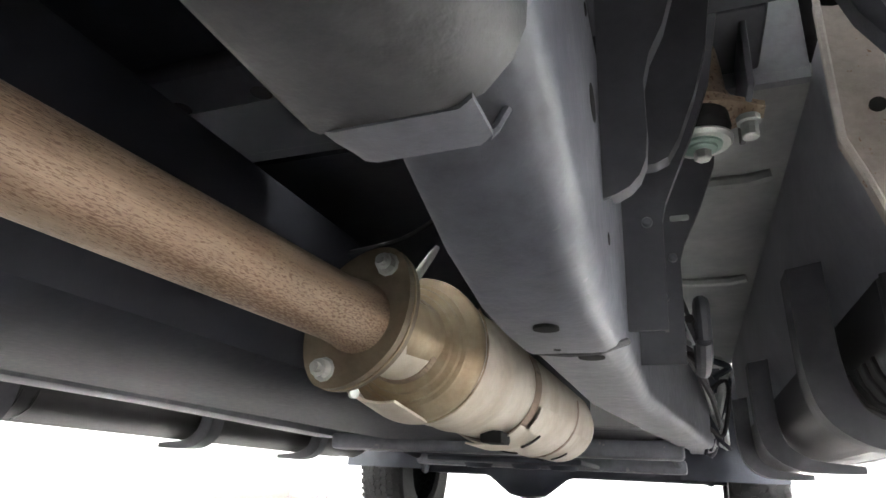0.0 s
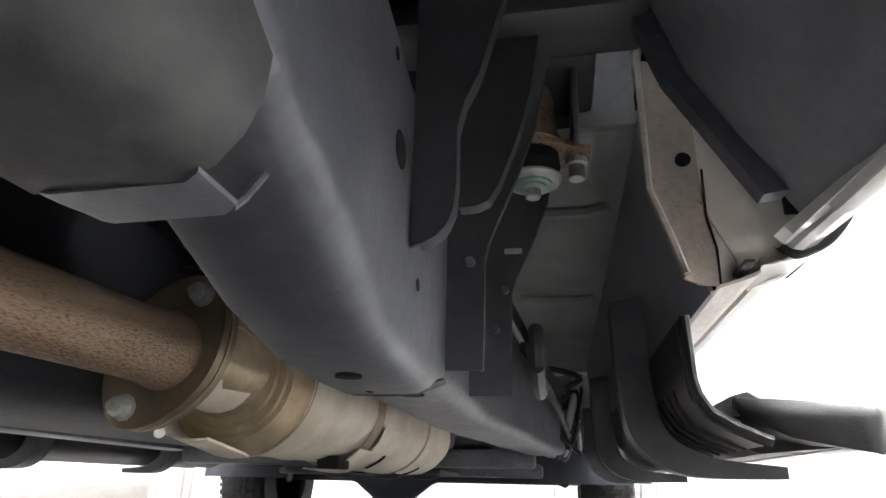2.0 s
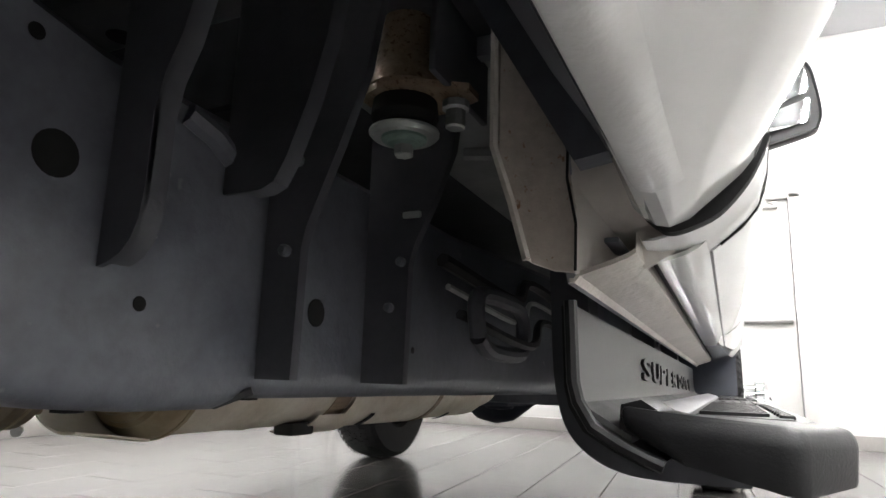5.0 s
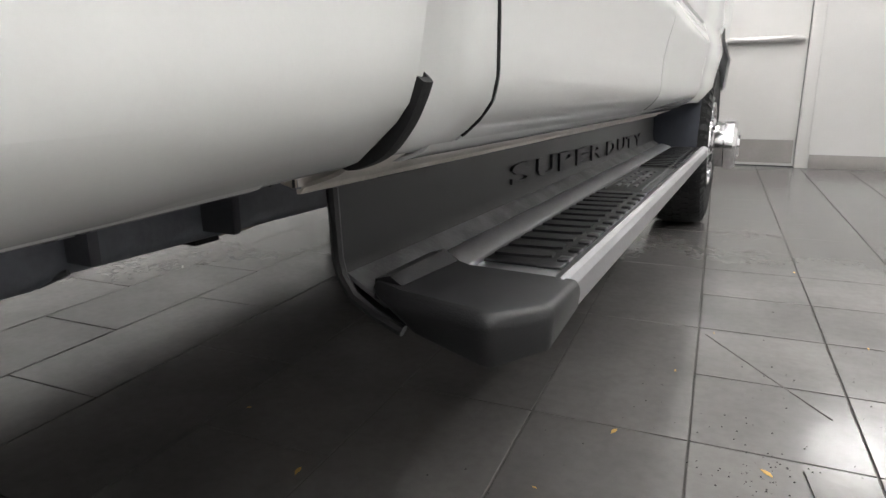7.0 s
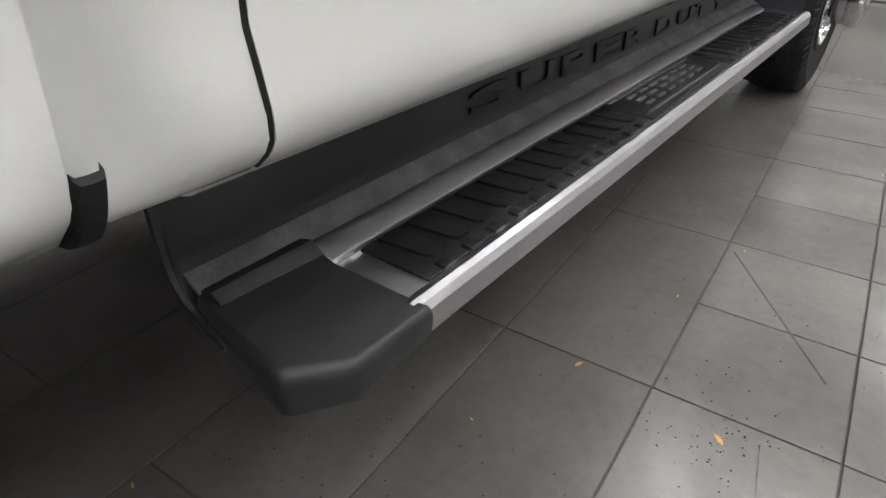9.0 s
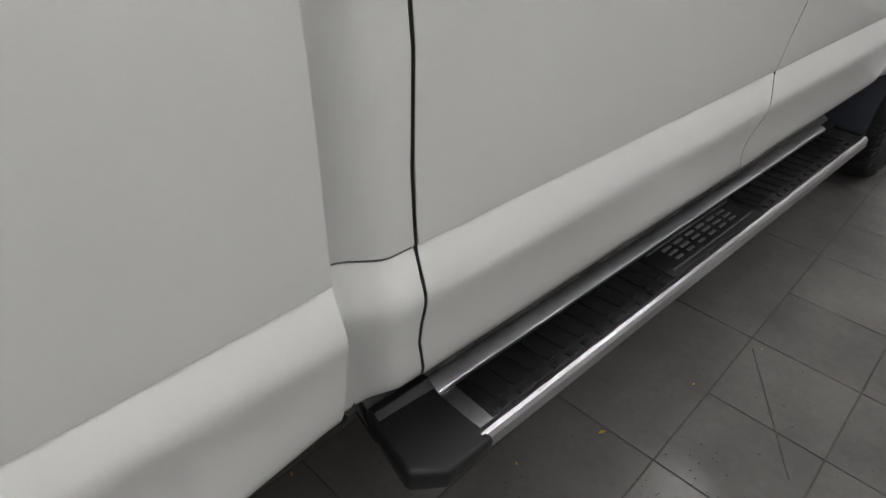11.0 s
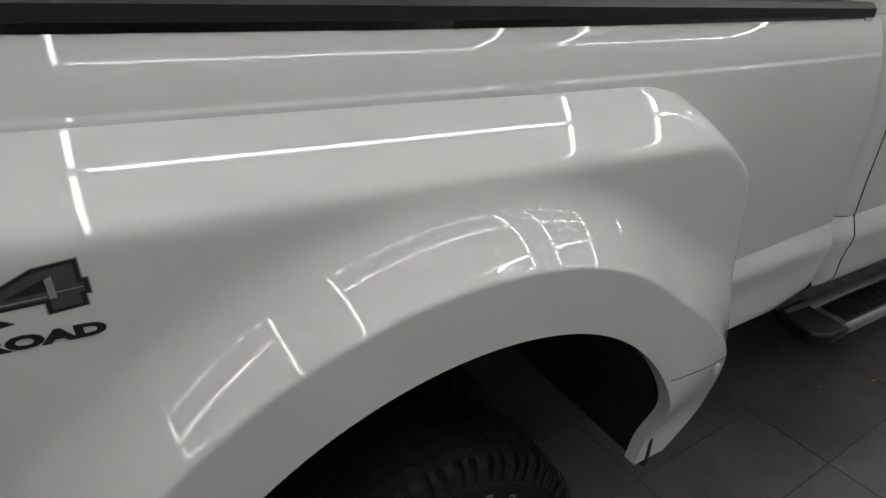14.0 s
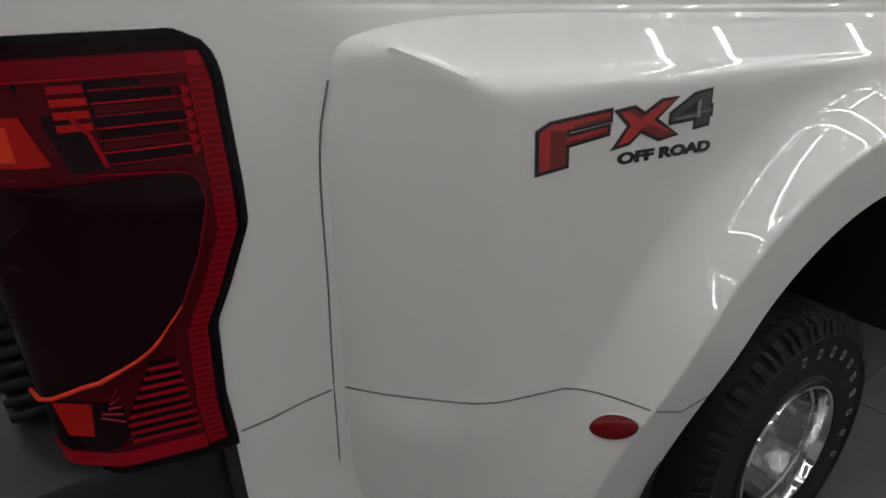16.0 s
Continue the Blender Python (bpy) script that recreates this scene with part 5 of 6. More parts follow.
part("pressed_rib", Geo().tube([(0.611, 1.30, 0.745), (0.614, 1.33, 0.735), (0.611, 1.36, 0.72)], 0.011, 8), FRAME, RAIL)

# hollow box bracket below the rail
rings = []
for y, k in ((0.45, 0.10), (0.65, 0.03), (0.8, 0.005), (0.95, 0.0), (0.972, 0.0)):
    rings.append([(x, y + dy, z + k) for x, dy, z in ((0.480, 0, 0.60), (0.482, 0, 0.546), (0.485, 0, 0.536), (0.492, 0, 0.532), (0.565, 0, 0.533), (0.585, -0.002, 0.539), (0.600, -0.006, 0.552), (0.606, -0.004, 0.572), (0.608, 0, 0.64), (0.5, 0, 0.66))])
bracket = part("box_bracket", Geo().loft(rings), FRAME_DUSTY, truck, "dusty hollow box bracket under the rail", sharp=50)
rows = [[(0.490 + d, y, 0.538), (0.494 + d, y, 0.5325), (0.502 + d, y, 0.5305), (0.572, y, 0.532), (0.580, y - 0.004, 0.5345)] for y, d in ((0.970, 0.0), (0.984, 0.002), (0.995, 0.006), (1.006, 0.008))]
part("bracket_lip", Geo().sheet(rows, (0, 0, 0.003)), FRAME, bracket, "clean grey lip of the bracket")
part("bracket_hook", Geo().tube([(0.577, 1.002, 0.5345), (0.5795, 1.008, 0.542), (0.582, 1.018, 0.558), (0.586, 1.027, 0.574), (0.594, 1.029, 0.578)], 0.0028, 7), FRAME, bracket)
sill = part("bed_cross_sill", Geo().box((-0.85, 1.31, 0.90), (0.85, 1.40, 0.938), 0.01), BRACKET, truck, "dark cross sill under the bed")
# the sill's holes are black discs too, dark by colour alone
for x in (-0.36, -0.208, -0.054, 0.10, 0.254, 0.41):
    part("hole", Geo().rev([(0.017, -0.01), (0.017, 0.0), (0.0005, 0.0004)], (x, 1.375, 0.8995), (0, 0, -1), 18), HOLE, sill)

# gussets and body-mount legs on the rail
def plate(name, y, poly, parent, label="", fold=0.0, material=BRACKET):
    """A steel plate across the rail, with a fold forward along its outer edge."""
    ob = part(name, Geo().prism(poly, lambda a, b, d: (a, y + d, b), 0.005), material, parent, label)
    if fold:
        edge = [p for p in poly if p[0] > 0.62]
        rows = [[(x - 0.004, y + 0.001, z), (x, y + 0.001, z), (x, y + fold, z), (x - 0.004, y + fold, z)] for x, z in edge]
        part("fold", Geo().loft(rows), material, ob)
    return ob


plate("gusset_plate", 1.235, [(0.611, 0.600), (0.622, 0.603), (0.634, 0.609), (0.643, 0.619), (0.649, 0.634), (0.6515, 0.66), (0.6515, 0.714), (0.658, 0.742), (0.672, 0.772), (0.697, 0.861), (0.706, 0.90), (0.611, 0.90)], truck, "black steel gusset plate", 0.02)
plate("gusset_plate", 1.35, [(0.611, 0.687), (0.64, 0.687), (0.655, 0.688), (0.668, 0.694), (0.680, 0.715), (0.700, 0.768), (0.716, 0.826), (0.73, 0.92), (0.611, 0.92)], truck, "black steel gusset plate", 0.02)
mount = part("body_mount", Geo().rev([(0.030, 0.085), (0.034, 0.05), (0.036, 0.02), (0.042, 0.008), (0.044, 0.0), (0.036, -0.004)], (0.711, 1.507, 0.840), (0, 0, 1), 28), MOUNT_RUST, truck, "rust-specked cab mount with washer and bolt")
part("mount_flange", Geo().prism([(0.668, 1.478), (0.70, 1.462), (0.745, 1.472), (0.79, 1.500), (0.79, 1.528), (0.75, 1.548), (0.67, 1.548)], lambda a, b, d: (a, b, 0.828 + d), 0.008), MOUNT_RUST, mount)
part("cushion", Geo().rev([(0.036, 0.028), (0.038, 0.01), (0.033, 0.0)], (0.711, 1.507, 0.800), (0, 0, 1), 24), RUBBER, mount)
part("washer", Geo().rev([(0.012, 0.0), (0.035, 0.0), (0.039, 0.004), (0.039, 0.007), (0.012, 0.009)], (0.711, 1.507, 0.787), (0, 0, 1), 28), ZINC, mount, "pale zinc washer")
part("bolt_flange", Geo().rev([(0.014, -0.007), (0.018, -0.005), (0.019, -0.002), (0.025, -0.001), (0.026, 0.003)], (0.711, 1.507, 0.785), (0, 0, 1), 20), GREEN_BOLT, mount, "green coated bolt flange")
part("bolt_head", Geo().rev([(0.009, -0.010), (0.011, -0.008), (0.011, 0.012)], (0.711, 1.507, 0.776), (0, 0, 1), 6), ZINC, mount)
part("small_bolt", Geo().rev([(0.009, 0.0), (0.011, 0.002), (0.011, 0.02), (0.015, 0.022), (0.015, 0.03)], (0.770, 1.512, 0.792), (0, 0, 1), 10), ZINC, mount)
part("mount_saddle", Geo().box((0.618, 1.43, 0.925), (0.80, 1.62, 0.955), 0.01).box((0.766, 1.45, 0.83), (0.774, 1.60, 0.93), 0.002), BRACKET, mount, "black saddle over the cab mount")
plate("mount_leg", 1.41, [(0.613, 0.523), (0.654, 0.523), (0.655, 0.56), (0.6565, 0.648), (0.661, 0.668), (0.669, 0.688), (0.694, 0.748), (0.72, 0.82), (0.74, 0.93), (0.613, 0.93)], mount, "black steel mount leg", 0.012)
plate("mount_leg", 1.60, [(0.613, 0.521), (0.671, 0.521), (0.672, 0.56), (0.6735, 0.665), (0.680, 0.688), (0.7065, 0.744), (0.730, 0.806), (0.745, 0.93), (0.613, 0.93)], mount, "black steel mount leg", 0.012)
for x, y, z in ((0.650, 1.594, 0.612), (0.664, 1.594, 0.668), (0.640, 1.404, 0.645), (0.648, 1.404, 0.735)):
    part("leg_bolt", Geo().rev([(0.004, -0.003), (0.006, 0.0), (0.006, 0.008)], (x, y, z), (0, 1, 0), 10), FRAME, mount)
part("leg_slot", Geo().box((0.664, 1.594, 0.722), (0.690, 1.600, 0.731), 0.003), ZINC, mount, "pale slot in the leg")

# exhaust line
AX, AZ = 0.304, 0.541
exhaust = part("exhaust_pipe", Geo().rev([(0.0372, -0.9), (0.0375, 0.6), (0.039, 1.32), (0.042, 1.355), (0.046, 1.372)], (AX - 0.085, 0, AZ), (0.062, 1, 0), 40, False), PIPE, truck, "rusted tan exhaust pipe", sharp=50)


def flange(y, t, grow, material):
    d = Vector((0.5, 0.866))
    n = Vector((-d.y, d.x))
    poly = []
    for i in range(40):
        a = 2 * math.pi * i / 40
        ca, sa = math.cos(a), math.sin(a)
        L = 0.094 + grow
        wdt = 0.063 + grow
        q = d * (math.copysign(abs(ca) ** 1.12, ca) * L) + n * (math.copysign(abs(sa) ** 1.12, sa) * wdt)
        poly.append((AX + q.x, AZ + q.y))
    return part("flange_plate", Geo().prism(poly, lambda a, b, dd: (a, y + dd, b), t), material, exhaust, "bronze-tinted flange plate")


flange(1.364, 0.014, 0, FLANGE)
flange(1.379, 0.004, 0.001, STRAW)
flange(1.384, 0.010, 0.0, FLANGE)
for k in (1, -1):
    c = (AX + 0.037 * k, 1.364, AZ + 0.0625 * k)
    part("flange_bolt", Geo().rev([(0.006, -0.022), (0.006, -0.014), (0.011, -0.013), (0.012, -0.002), (0.015, 0.0), (0.015, 0.004)], c, (0, 1, 0), 10), ZINC, exhaust, "zinc flange bolt")
    part("flange_stud", Geo().rev([(0.008, 0.0), (0.008, 0.05), (0.001, 0.052)], (c[0], 1.386, c[2]), (0, 1, 0), 10), STRAW, exhaust)
conv = part("catalytic_converter", Geo().rev([(0.1, 1.545), (0.104, 1.55), (0.104, 1.56), (0.101, 1.565), (0.101, 1.72), (0.103, 1.73), (0.101, 1.74), (0.101, 2.65), (0.09, 2.75), (0.055, 2.85)], (AX, 0, AZ), (0, 1, 0), 48, False), CAT, truck, "pale oxidised catalytic converter with heat shields", sharp=50)
part("inlet_neck", Geo().rev([(0.040, 1.385), (0.043, 1.395), (0.041, 1.40), (0.043, 1.42), (0.046, 1.43), (0.049, 1.49), (0.052, 1.50)], (AX + 0.012, 0, AZ + 0.004), (0, 1, 0), 36, False), STRAW, conv, sharp=50)
cone = [(0.050, 1.492), (0.066, 1.502), (0.070, 1.504), (0.072, 1.509), (0.080, 1.513), (0.082, 1.518), (0.088, 1.521), (0.090, 1.526), (0.095, 1.529), (0.097, 1.534), (0.102, 1.537), (0.105, 1.545), (0.105, 1.555)]
part("inlet_cone", Geo().rev(cone, (AX, 0, AZ), (0, 1, 0), 48, False), STRAW, conv, "ridged straw-tinted cone", sharp=40)


def shell(name, r0, r1, y0, y1, a0, a1, material, parent, n=24, label=""):
    rows = []
    for i in range(n + 1):
        a = radians(a0 + (a1 - a0) * i / n)
        rows.append([(AX + r * math.sin(a), y, AZ - r * math.cos(a)) for r, y in ((r0, y0), (r0 + (r1 - r0) * 0.5, (y0 + y1) / 2), (r1, y1))])
    return part(name, Geo().sheet(rows, (0.001, 0, 0.003)), material, parent, label)


# scoop-shaped lower shield, wrap and straps; angle 0 is straight down, plus towards the rail
shell("shield_scoop", 0.092, 0.107, 1.445, 1.55, -100, 12, CAT, conv, label="open scoop of the heat shield")
shell("neck_shield", 0.050, 0.056, 1.415, 1.492, -60, 160, CAT, conv, label="pale neck shield")
shell("weld_band", 0.057, 0.060, 1.488, 1.499, -60, 160, RUST, conv)
shell("weld_band", 0.107, 0.107, 1.553, 1.560, -110, 120, STRAW, conv)
shell("heat_shield", 0.110, 0.113, 1.93, 2.28, -110, 70, CAT, conv, label="notched heat shield")
shell("shield_tab", 0.115, 0.118, 1.84, 1.96, -10, 45, CAT, conv)
shell("heat_shield", 0.110, 0.110, 2.32, 2.62, -120, 60, CAT, conv)
shell("rust_band", 0.1030, 0.1030, 1.88, 1.93, -20, 120, RUST, conv, label="rusty band")
for y, a in ((2.02, 20), (2.12, -20), (2.42, 10), (1.98, -40), (2.5, -30)):
    shell("shield_slot", 0.1145, 0.1145, y, y + 0.016, a, a + 22, HOLE, conv, 8)
shell("strap", 0.114, 0.114, 2.29, 2.31, -130, 100, RUST, conv)
part("shield_notch", Geo().box((AX + 0.02, 1.80, AZ - 0.113), (AX + 0.06, 1.86, AZ - 0.092), 0.004), HOLE, conv)
part("oxygen_sensor", Geo().tube([(0.352, 1.42, 0.60), (0.362, 1.425, 0.62), (0.372, 1.43, 0.638), (0.378, 1.432, 0.648)], [0.006, 0.006, 0.005, 0.003], 10), ZINC, conv, "oxygen sensor")
part("sensor_wire", Geo().tube(catmull([(0.385, 1.432, 0.66), (0.40, 1.44, 0.69), (0.37, 1.47, 0.71), (0.28, 1.52, 0.70), (0.15, 1.6, 0.72)], 6), 0.004, 6), WIRE, conv)
part("drain_plug", Geo().rev([(0.005, -0.006), (0.006, 0.0), (0.006, 0.006)], (0.29, 1.40, 0.455), (1, -1, 0), 10), ZINC, conv)

# tank, gearbox, cross members, axle
part("fuel_tank", Geo().box((-0.45, 0.30, 0.50), (0.12, 3.0, 0.80), 0.06), TANK, truck, "dark plastic fuel tank")
part("tank_rib", Geo().box((-0.46, 1.3, 0.52), (-0.44, 2.9, 0.55), 0.008), TANK, truck)
part("gearbox", Geo().box((-0.2, 2.7, 0.52), (0.25, 3.8, 0.85), 0.07), DARK, truck)
part("cross_member", Geo().box((-0.62, 2.90, 0.46), (0.65, 3.0, 0.52), 0.015), FRAME, truck, "dark steel cross member")
part("cross_member", Geo().box((-0.62, 3.75, 0.44), (0.65, 3.85, 0.50), 0.015), FRAME, truck)
part("skid_plate", Geo().box((-0.3, 3.1, 0.44), (0.3, 3.6, 0.46), 0.008), DARK, truck)
for x in (-0.15, 0.05, 0.2):
    part("skid_lobe", Geo().rev([(0.0, -0.03), (0.05, -0.025), (0.07, 0.0)], (x, 3.3, 0.45), (0, 0, 1), 16), DARK, truck)
part("front_axle", Geo().rev([(0.05, -0.85), (0.05, -0.45), (0.06, -0.42), (0.15, -0.3), (0.17, -0.2), (0.15, -0.1), (0.06, 0.02), (0.05, 0.05), (0.05, 0.85)], (0, 4.4, 0.41), (1, 0, 0), 24), DARK, truck, rake=False)
part("rear_axle", Geo().rev([(0.06, -0.85), (0.06, -0.2), (0.19, -0.12), (0.2, 0.0), (0.19, 0.12), (0.06, 0.2), (0.06, 0.85)], (0, 0, 0.41), (1, 0, 0), 24), DARK, truck, rake=False)
for s in (1, -1):
    part("front_spring", Geo().tube([(s * 0.6 + 0.075 * math.cos(i * 0.55), 4.4 + 0.075 * math.sin(i * 0.55), 0.5 + 0.0055 * i) for i in range(70)], 0.009, 6), DARK, truck)
    part("front_liner", Geo().sheet([[(s * x, 4.4 + 0.57 * math.cos(radians(a)), 0.42 + 0.57 * math.sin(radians(a))) for x in (0.62, 1.05)] for a in range(0, 181, 12)], (0, 0, 0.01)), DARK, truck)
    part("steering_link", Geo().tube([(s * 0.75, 4.2, 0.42), (s * 0.62, 3.9, 0.47), (s * 0.6, 3.4, 0.52)], 0.02, 10), DARK, truck)

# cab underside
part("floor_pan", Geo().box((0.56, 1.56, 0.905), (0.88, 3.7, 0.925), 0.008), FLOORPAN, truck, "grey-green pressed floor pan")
# the floor's middle is darker than the pan beside it
part("floor_tunnel", Geo().box((-0.88, 1.56, 0.91), (0.559, 3.7, 0.925), 0.006), BRACKET, truck, "dark middle of the floor")
for y in (1.85, 2.45):
    part("floor_rib", Geo().tube([(0.64, y, 0.902), (0.70, y + 0.01, 0.898), (0.80, y + 0.01, 0.898), (0.84, y, 0.902)], 0.014, 8), FLOORPAN, truck)
for s in (1, -1):
    # sill: inner wall, pinch flange and underside
    rows = [[(s * x, y, z) for y in (1.455, 2.2, 2.9, 3.62)] for x, z in ((0.862, 0.92), (0.87, 0.72), (0.895, 0.66), (0.903, 0.612))]
    part("sill_inner", Geo().sheet(rows, (0.006 * s, 0, 0)), INNER, truck)
    rows = [[(s * x, y, z) for y in (1.452, 1.51, 2.2, 2.9, 3.62)] for x, z in ((0.905, 0.612), (0.909, 0.612), (0.914, 0.618), (0.93, 0.623), (0.945, 0.628), (0.955, 0.632), (0.960, 0.6355), (0.9605, 0.648))]
    part("sill_underside", Geo().sheet(rows, (0, 0, 0.004)), PAINT_UNDER, truck, "grimy white sill underside")
    part("sill_wall", Geo().sheet([[(s * x, y, z) for y in (1.516, 2.4, 3.55)] for x, z in ((0.957, 0.6335), (0.957, 0.660), (0.961, 0.664), (0.974, 0.666))], (0, 0, 0.003)), PAINT_UNDER, truck)
    part("sill_seal", Geo().loft([[(s * x, y, z) for x, z in ((0.957, 0.646), (0.968, 0.648), (0.968, 0.663), (0.957, 0.660))] for y in (1.545, 2.4, 3.55)]), SEAM, truck, "grey rubber door seal")
    part("seal_bead", Geo().tube([(s * 0.9635, y, 0.645) for y in (1.52, 2.4, 3.55)], 0.0016, 8), RUBBER, truck)
    rows = [[(s * x, y, z) for y in (1.512, 2.4, 3.55)] for x, z in ((0.9665, 0.66), (0.966, 0.643), (0.9695, 0.638), (0.983, 0.6395), (0.994, 0.643), (1.004, 0.648), (1.014, 0.657))]
    part("door_hem", Geo().sheet(rows, (0, 0, 0.004)), PAINT, truck)
# rust-specked flange of the cab's back and white corner plate
rows = [[(0.846, y, z) for y in (1.425, 1.44)] + [(0.868, 1.445, z - 0.002), (0.905, 1.44, z - 0.004)] for z in (0.92, 0.86, 0.73)]
rows += [[(0.862, 1.425, 0.68), (0.862, 1.44, 0.68), (0.885, 1.445, 0.676), (0.913, 1.44, 0.675)], [(0.876, 1.425, 0.628), (0.876, 1.44, 0.628), (0.893, 1.445, 0.622), (0.911, 1.44, 0.619)]]
corner_ = part("cab_back_flange", Geo().sheet(rows, (0, 0.006, 0)), PAINT_RUSTED, truck, "rust-specked white cab flange")
part("flange_hole", Geo().rev([(0.009, 0.004), (0.009, -0.001), (0.0005, -0.0015)], (0.89, 1.441, 0.775), (0, 1, 0), 14), HOLE, corner_)
part("flange_edge", Geo().tube([(0.846, 1.424, 0.92), (0.846, 1.424, 0.73), (0.862, 1.424, 0.68), (0.876, 1.424, 0.628)], 0.004, 6), PAINT_UNDER, corner_)
rows = []
for z, (xl, yl), (xr, yr) in ((0.90, (0.907, 1.442), (1.02, 1.452)), (0.785, (0.903, 1.447), (1.026, 1.452)), (0.70, (0.911, 1.443), (1.022, 1.447)), (0.675, (0.926, 1.452), (1.014, 1.458)), (0.655, (0.942, 1.470), (1.004, 1.474)), (0.640, (0.954, 1.498), (0.990, 1.50)), (0.632, (0.9597, 1.512), (0.982, 1.512))):
    rows.append([(xl + (xr - xl) * k / 6, yl + (yr - yl) * k / 6, z + 0.012 * (k / 6) * smooth(0.66, 0.632, z)) for k in range(7)])
part("cab_corner_plate", Geo().sheet(rows, (0, 0.006, 0)), CORNER, truck, "dusty white cab corner")
# the shade in the plate's gap, drawn as a black line
part("plate_gap", Geo().tube([(0.909, 1.44, 0.76), (0.907, 1.439, 0.70), (0.914, 1.439, 0.66), (0.913, 1.439, 0.62)], 0.0014, 6), HOLE, corner_)
rows = [[(0.908, 1.447, 0.705), (0.911, 1.446, 0.705)], [(0.908, 1.447, 0.675), (0.927, 1.455, 0.675)], [(0.908, 1.447, 0.655), (0.943, 1.473, 0.655)], [(0.909, 1.447, 0.640), (0.955, 1.500, 0.640)], [(0.911, 1.448, 0.619), (0.958, 1.513, 0.633)]]
part("sill_end", Geo().sheet(rows, (0, 0.004, 0)), CORNER, truck)
# a solid dark bar stands for the shade in the slot
part("corner_slot", Geo().box((0.938, 1.43, 0.640), (0.950, 1.50, 0.6445), 0.0015), BRACKET, truck)
# rear body-mount loop, wires and pipes forward of it
part("mount_loop", Geo().tube(catmull([(0.70, 1.77, 0.59), (0.70, 1.76, 0.63), (0.70, 1.78, 0.652), (0.70, 1.88, 0.655), (0.70, 1.96, 0.65), (0.70, 1.985, 0.62), (0.70, 1.98, 0.585), (0.70, 1.95, 0.572), (0.70, 1.82, 0.572), (0.70, 1.77, 0.59)], 3), 0.013, 10), BRACKET, truck, "black steel loop bracket")
for k, (x, z) in enumerate(((0.66, 0.66), (0.68, 0.62), (0.65, 0.70))):
    pts = catmull([(x, 1.75, z), (x + 0.03, 2.0, z - 0.03), (x, 2.2, z + 0.03), (x + 0.05, 2.5, z - 0.02), (x + 0.08, 2.9, z - 0.05), (x + 0.1, 3.4, z)], 6)
    part("brake_line", Geo().tube(pts, 0.005 + 0.003 * k, 6), ZINC if k == 0 else WIRE, truck)
rnd = random.Random(5)
for i in range(14):
    y0 = 2.9 + 0.07 * i
    p = [(0.68 + rnd.uniform(-0.02, 0.14), y0 + rnd.uniform(0, 0.2), 0.5 + rnd.uniform(0, 0.3)) for _ in range(4)]
    part("hose", Geo().tube(catmull(p, 5), rnd.uniform(0.006, 0.016), 7), rnd.choice((WIRE, DARK, ZINC, BRACKET)), truck)

# ---- floor and its tiles ----
floor = structure("floor", Geo().box((X0 - 0.2, Y0 - 0.2, -0.2), (X1 + 0.2, Y1 + 0.2, -0.004)), GROUT, "dark grout bed of a tiled showroom floor", "floor")
P, T = 0.325, 0.0022
h = P / 2 - T


def tile_geo(length):
    k = length / 2 - T
    return Geo().add([(a * h, b * k, -0.02) for a, b in ((-1, -1), (1, -1), (1, 1), (-1, 1))] + [(a * h, b * k, -0.0008) for a, b in ((-1, -1), (1, -1), (1, 1), (-1, 1))] + [(a * (h - 0.0008), b * (k - 0.0008), 0) for a, b in ((-1, -1), (1, -1), (1, 1), (-1, 1))],
                     [(0, 1, 5, 4), (1, 2, 6, 5), (2, 3, 7, 6), (3, 0, 4, 7), (4, 5, 9, 8), (5, 6, 10, 9), (6, 7, 11, 10), (7, 4, 8, 11), (8, 9, 10, 11)])


long_tile, short_tile = tile_geo(2 * P), tile_geo(P)
made = {}
rest = Geo()
origin = Vector((1.213, 2.228, 0))
for i in range(-18, 16):
    step = 1 if i >= 0 else 2
    for j in range(-28, 18, step):
        shift = P if (i < -1 and i % 2) else 0
        c = origin + TURN @ Vector(((i + 0.5) * P, (j + 0.5 * step) * P + shift, 0))
        if not (X0 - 0.2 < c.x < X1 + 0.2 and Y0 - 0.2 < c.y < Y1 + 0.2):
            continue
        geo_ = short_tile if i >= 0 else long_tile
        if 0.2 < c.x < 2.6 and 0.6 < c.y < 4.6 or -1.6 < c.x < 0.2 and 1.0 < c.y < 4.6:
            m = Matrix.Translation(c) @ TURN
            if step not in made:
                made[step] = part("tile", geo_, TILE, floor, rake=False, sharp=5)
                made[step].matrix_basis = m
            else:
                t = new("tile", made[step].data)
                t.parent = floor
                t.matrix_basis = m
        else:
            rest.add([Matrix.Translation(c) @ TURN @ Vector(p) for p in geo_.v], geo_.f)
tagged(part("tile_field", rest, TILE, floor, "charcoal floor tiles further off", rake=False, sharp=5), kind="stuff")


def crack(pts):
    part("crack", Geo().tube([(x, y, -0.0004) for x, y in pts], 0.0022, 5), GROUT, floor, rake=False)


crack([(1.2, 2.83), (1.35, 2.62), (1.48, 2.44)])
crack([(1.415, 2.205), (1.45, 2.1), (1.47, 1.95)])
crack([(1.0, 1.64), (0.935, 1.558), (0.88, 1.50)])
crack([(0.86, 1.60), (0.935, 1.558), (1.02, 1.54)])


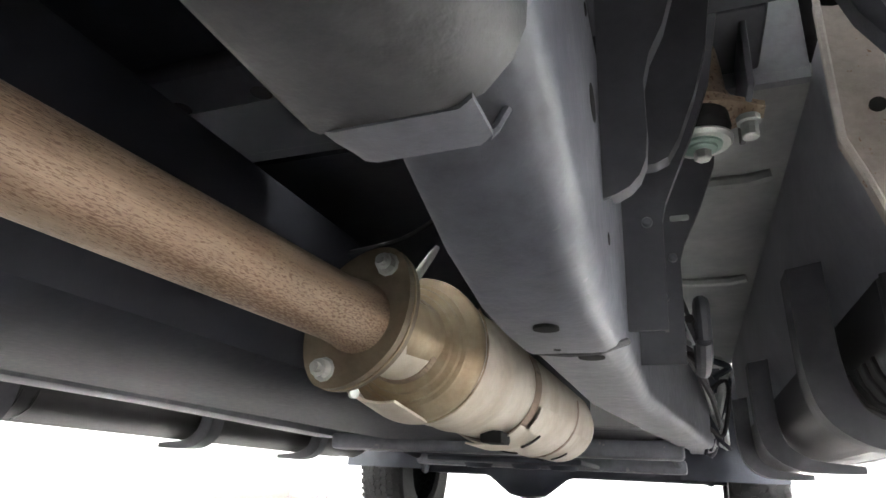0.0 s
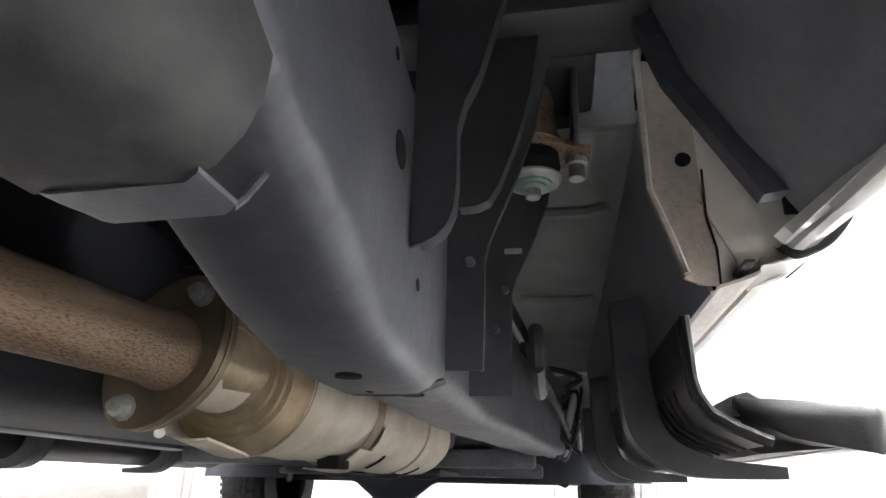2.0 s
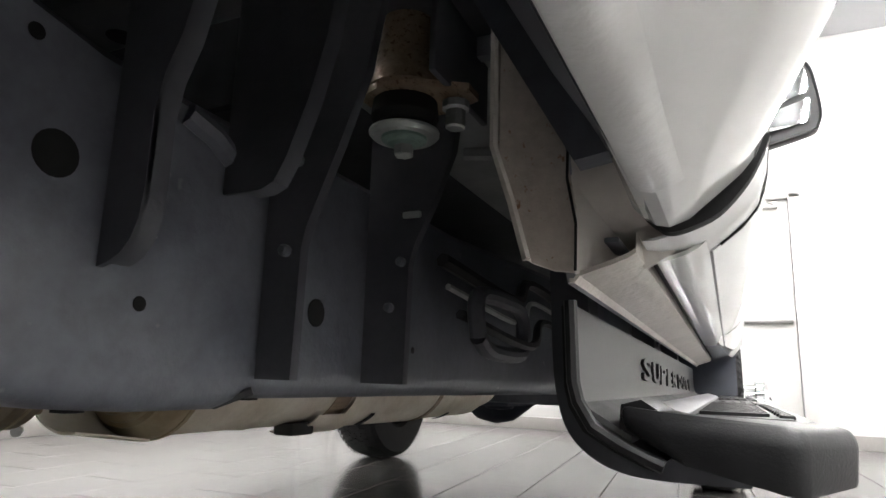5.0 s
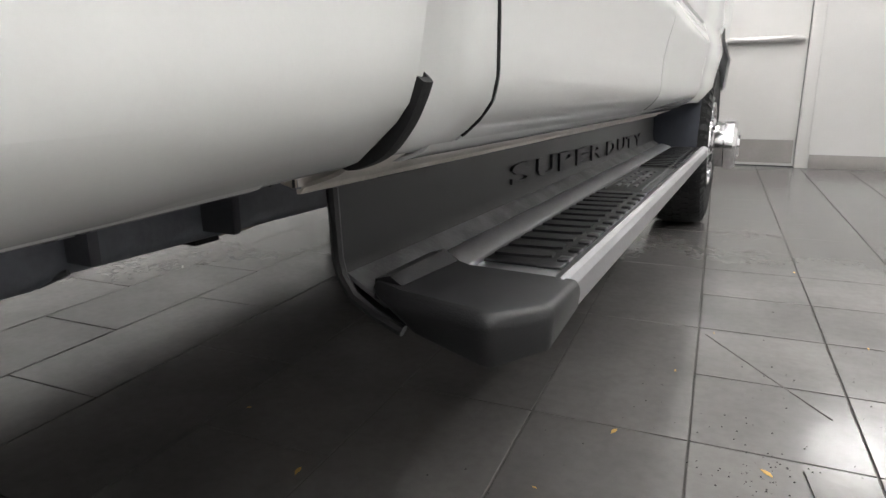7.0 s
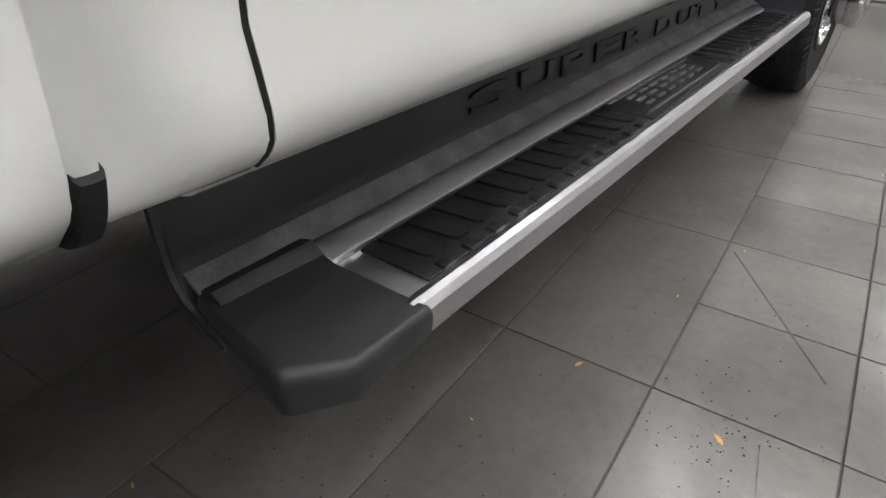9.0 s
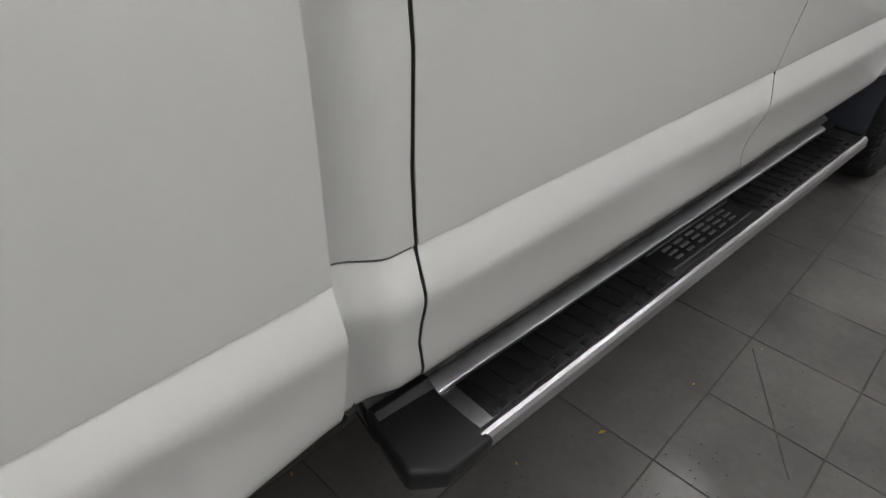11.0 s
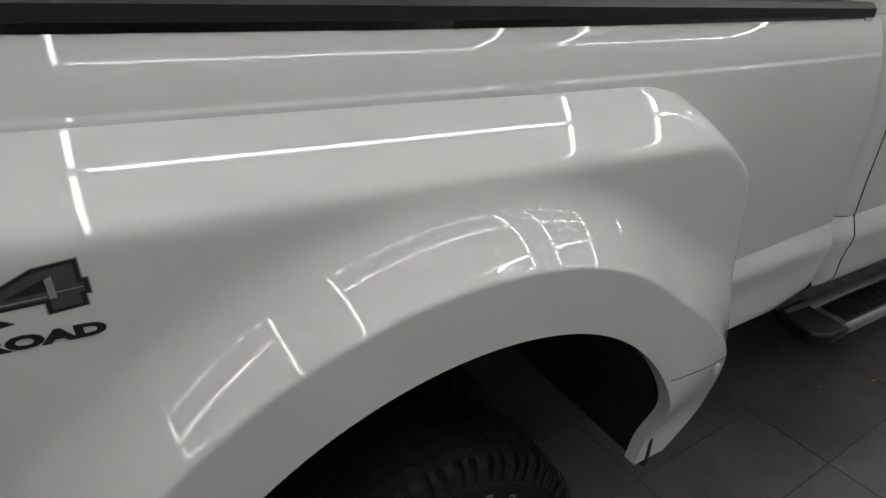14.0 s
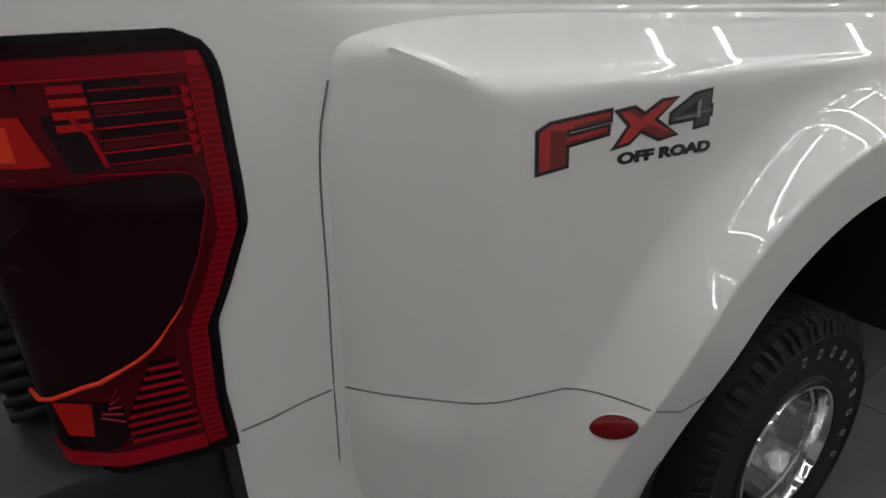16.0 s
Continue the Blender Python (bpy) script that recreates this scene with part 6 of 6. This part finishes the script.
def crumbs(x, y, r, n, seed):
    """A patch of dirt crumbs."""
    rnd = random.Random(seed)
    g = Geo()
    for _ in range(n):
        px, py, s_ = x + rnd.gauss(0, r), y + rnd.gauss(0, r), rnd.uniform(0.0008, 0.0024)
        g.add([(px - s_, py - s_, 0), (px + s_, py - s_ * 0.6, 0), (px + s_ * 0.7, py + s_, 0), (px - s_ * 0.8, py + s_ * 0.7, 0), (px, py, s_)], [(0, 1, 4), (1, 2, 4), (2, 3, 4), (3, 0, 4)])
    return tagged(part("dirt_crumbs", g, DIRT, rake=False), "scattered dark dirt crumbs on the tiles", "dirt", kind="stuff")


for x, y, r, n, k in ((1.36, 2.15, 0.05, 60, 1), (1.15, 1.75, 0.08, 40, 2), (0.9, 1.75, 0.12, 50, 3), (1.5, 2.6, 0.2, 60, 4), (1.2, 2.3, 0.15, 40, 5), (0.85, 1.45, 0.1, 30, 6)):
    crumbs(x, y, r, n, k)
broken = part("tile_shard", Geo().prism([(1.415, 2.205), (1.60, 2.14), (1.63, 1.90), (1.47, 1.90)], lambda p, q, d: (p, q, 0.0005 + d), 0.004), TILE, floor, "broken tile corner standing proud", rake=False)


def leaf(x, y, a, k):
    pts = [(0, -1, 0), (0.35, -0.3, 0.12), (0.3, 0.4, 0.1), (0, 1, 0.05), (-0.3, 0.4, 0.12), (-0.35, -0.3, 0.1)]
    g = Geo().add([(px * k, py * k, 0.001 + pz * k) for px, py, pz in pts] + [(px * k, py * k, 0.0002 + pz * k) for px, py, pz in pts], [(0, 1, 2, 3, 4, 5), (11, 10, 9, 8, 7, 6)] + [(i, (i + 1) % 6, 6 + (i + 1) % 6, 6 + i) for i in range(6)])
    ob = part("dry_leaf", g, LEAF, rake=False)
    ob.matrix_basis = pose(x, y, 0, 0, 0, a)
    return tagged(ob, "small dry orange leaf on the tiles", "leaf", "leaves on the floor")


for x, y, a, k in ((0.559, 1.806, 10, 0.013), (1.07, 2.2, -20, 0.012), (1.354, 2.173, 50, 0.014), (1.15, 2.55, 0, 0.006), (1.22, 2.85, 30, 0.005), (0.62, 1.5, 70, 0.007), (1.45, 3.6, 20, 0.009), (0.98, 1.95, 80, 0.005), (1.6, 2.9, 15, 0.007), (0.3, 1.95, 120, 0.006)):
    leaf(x, y, a, k)
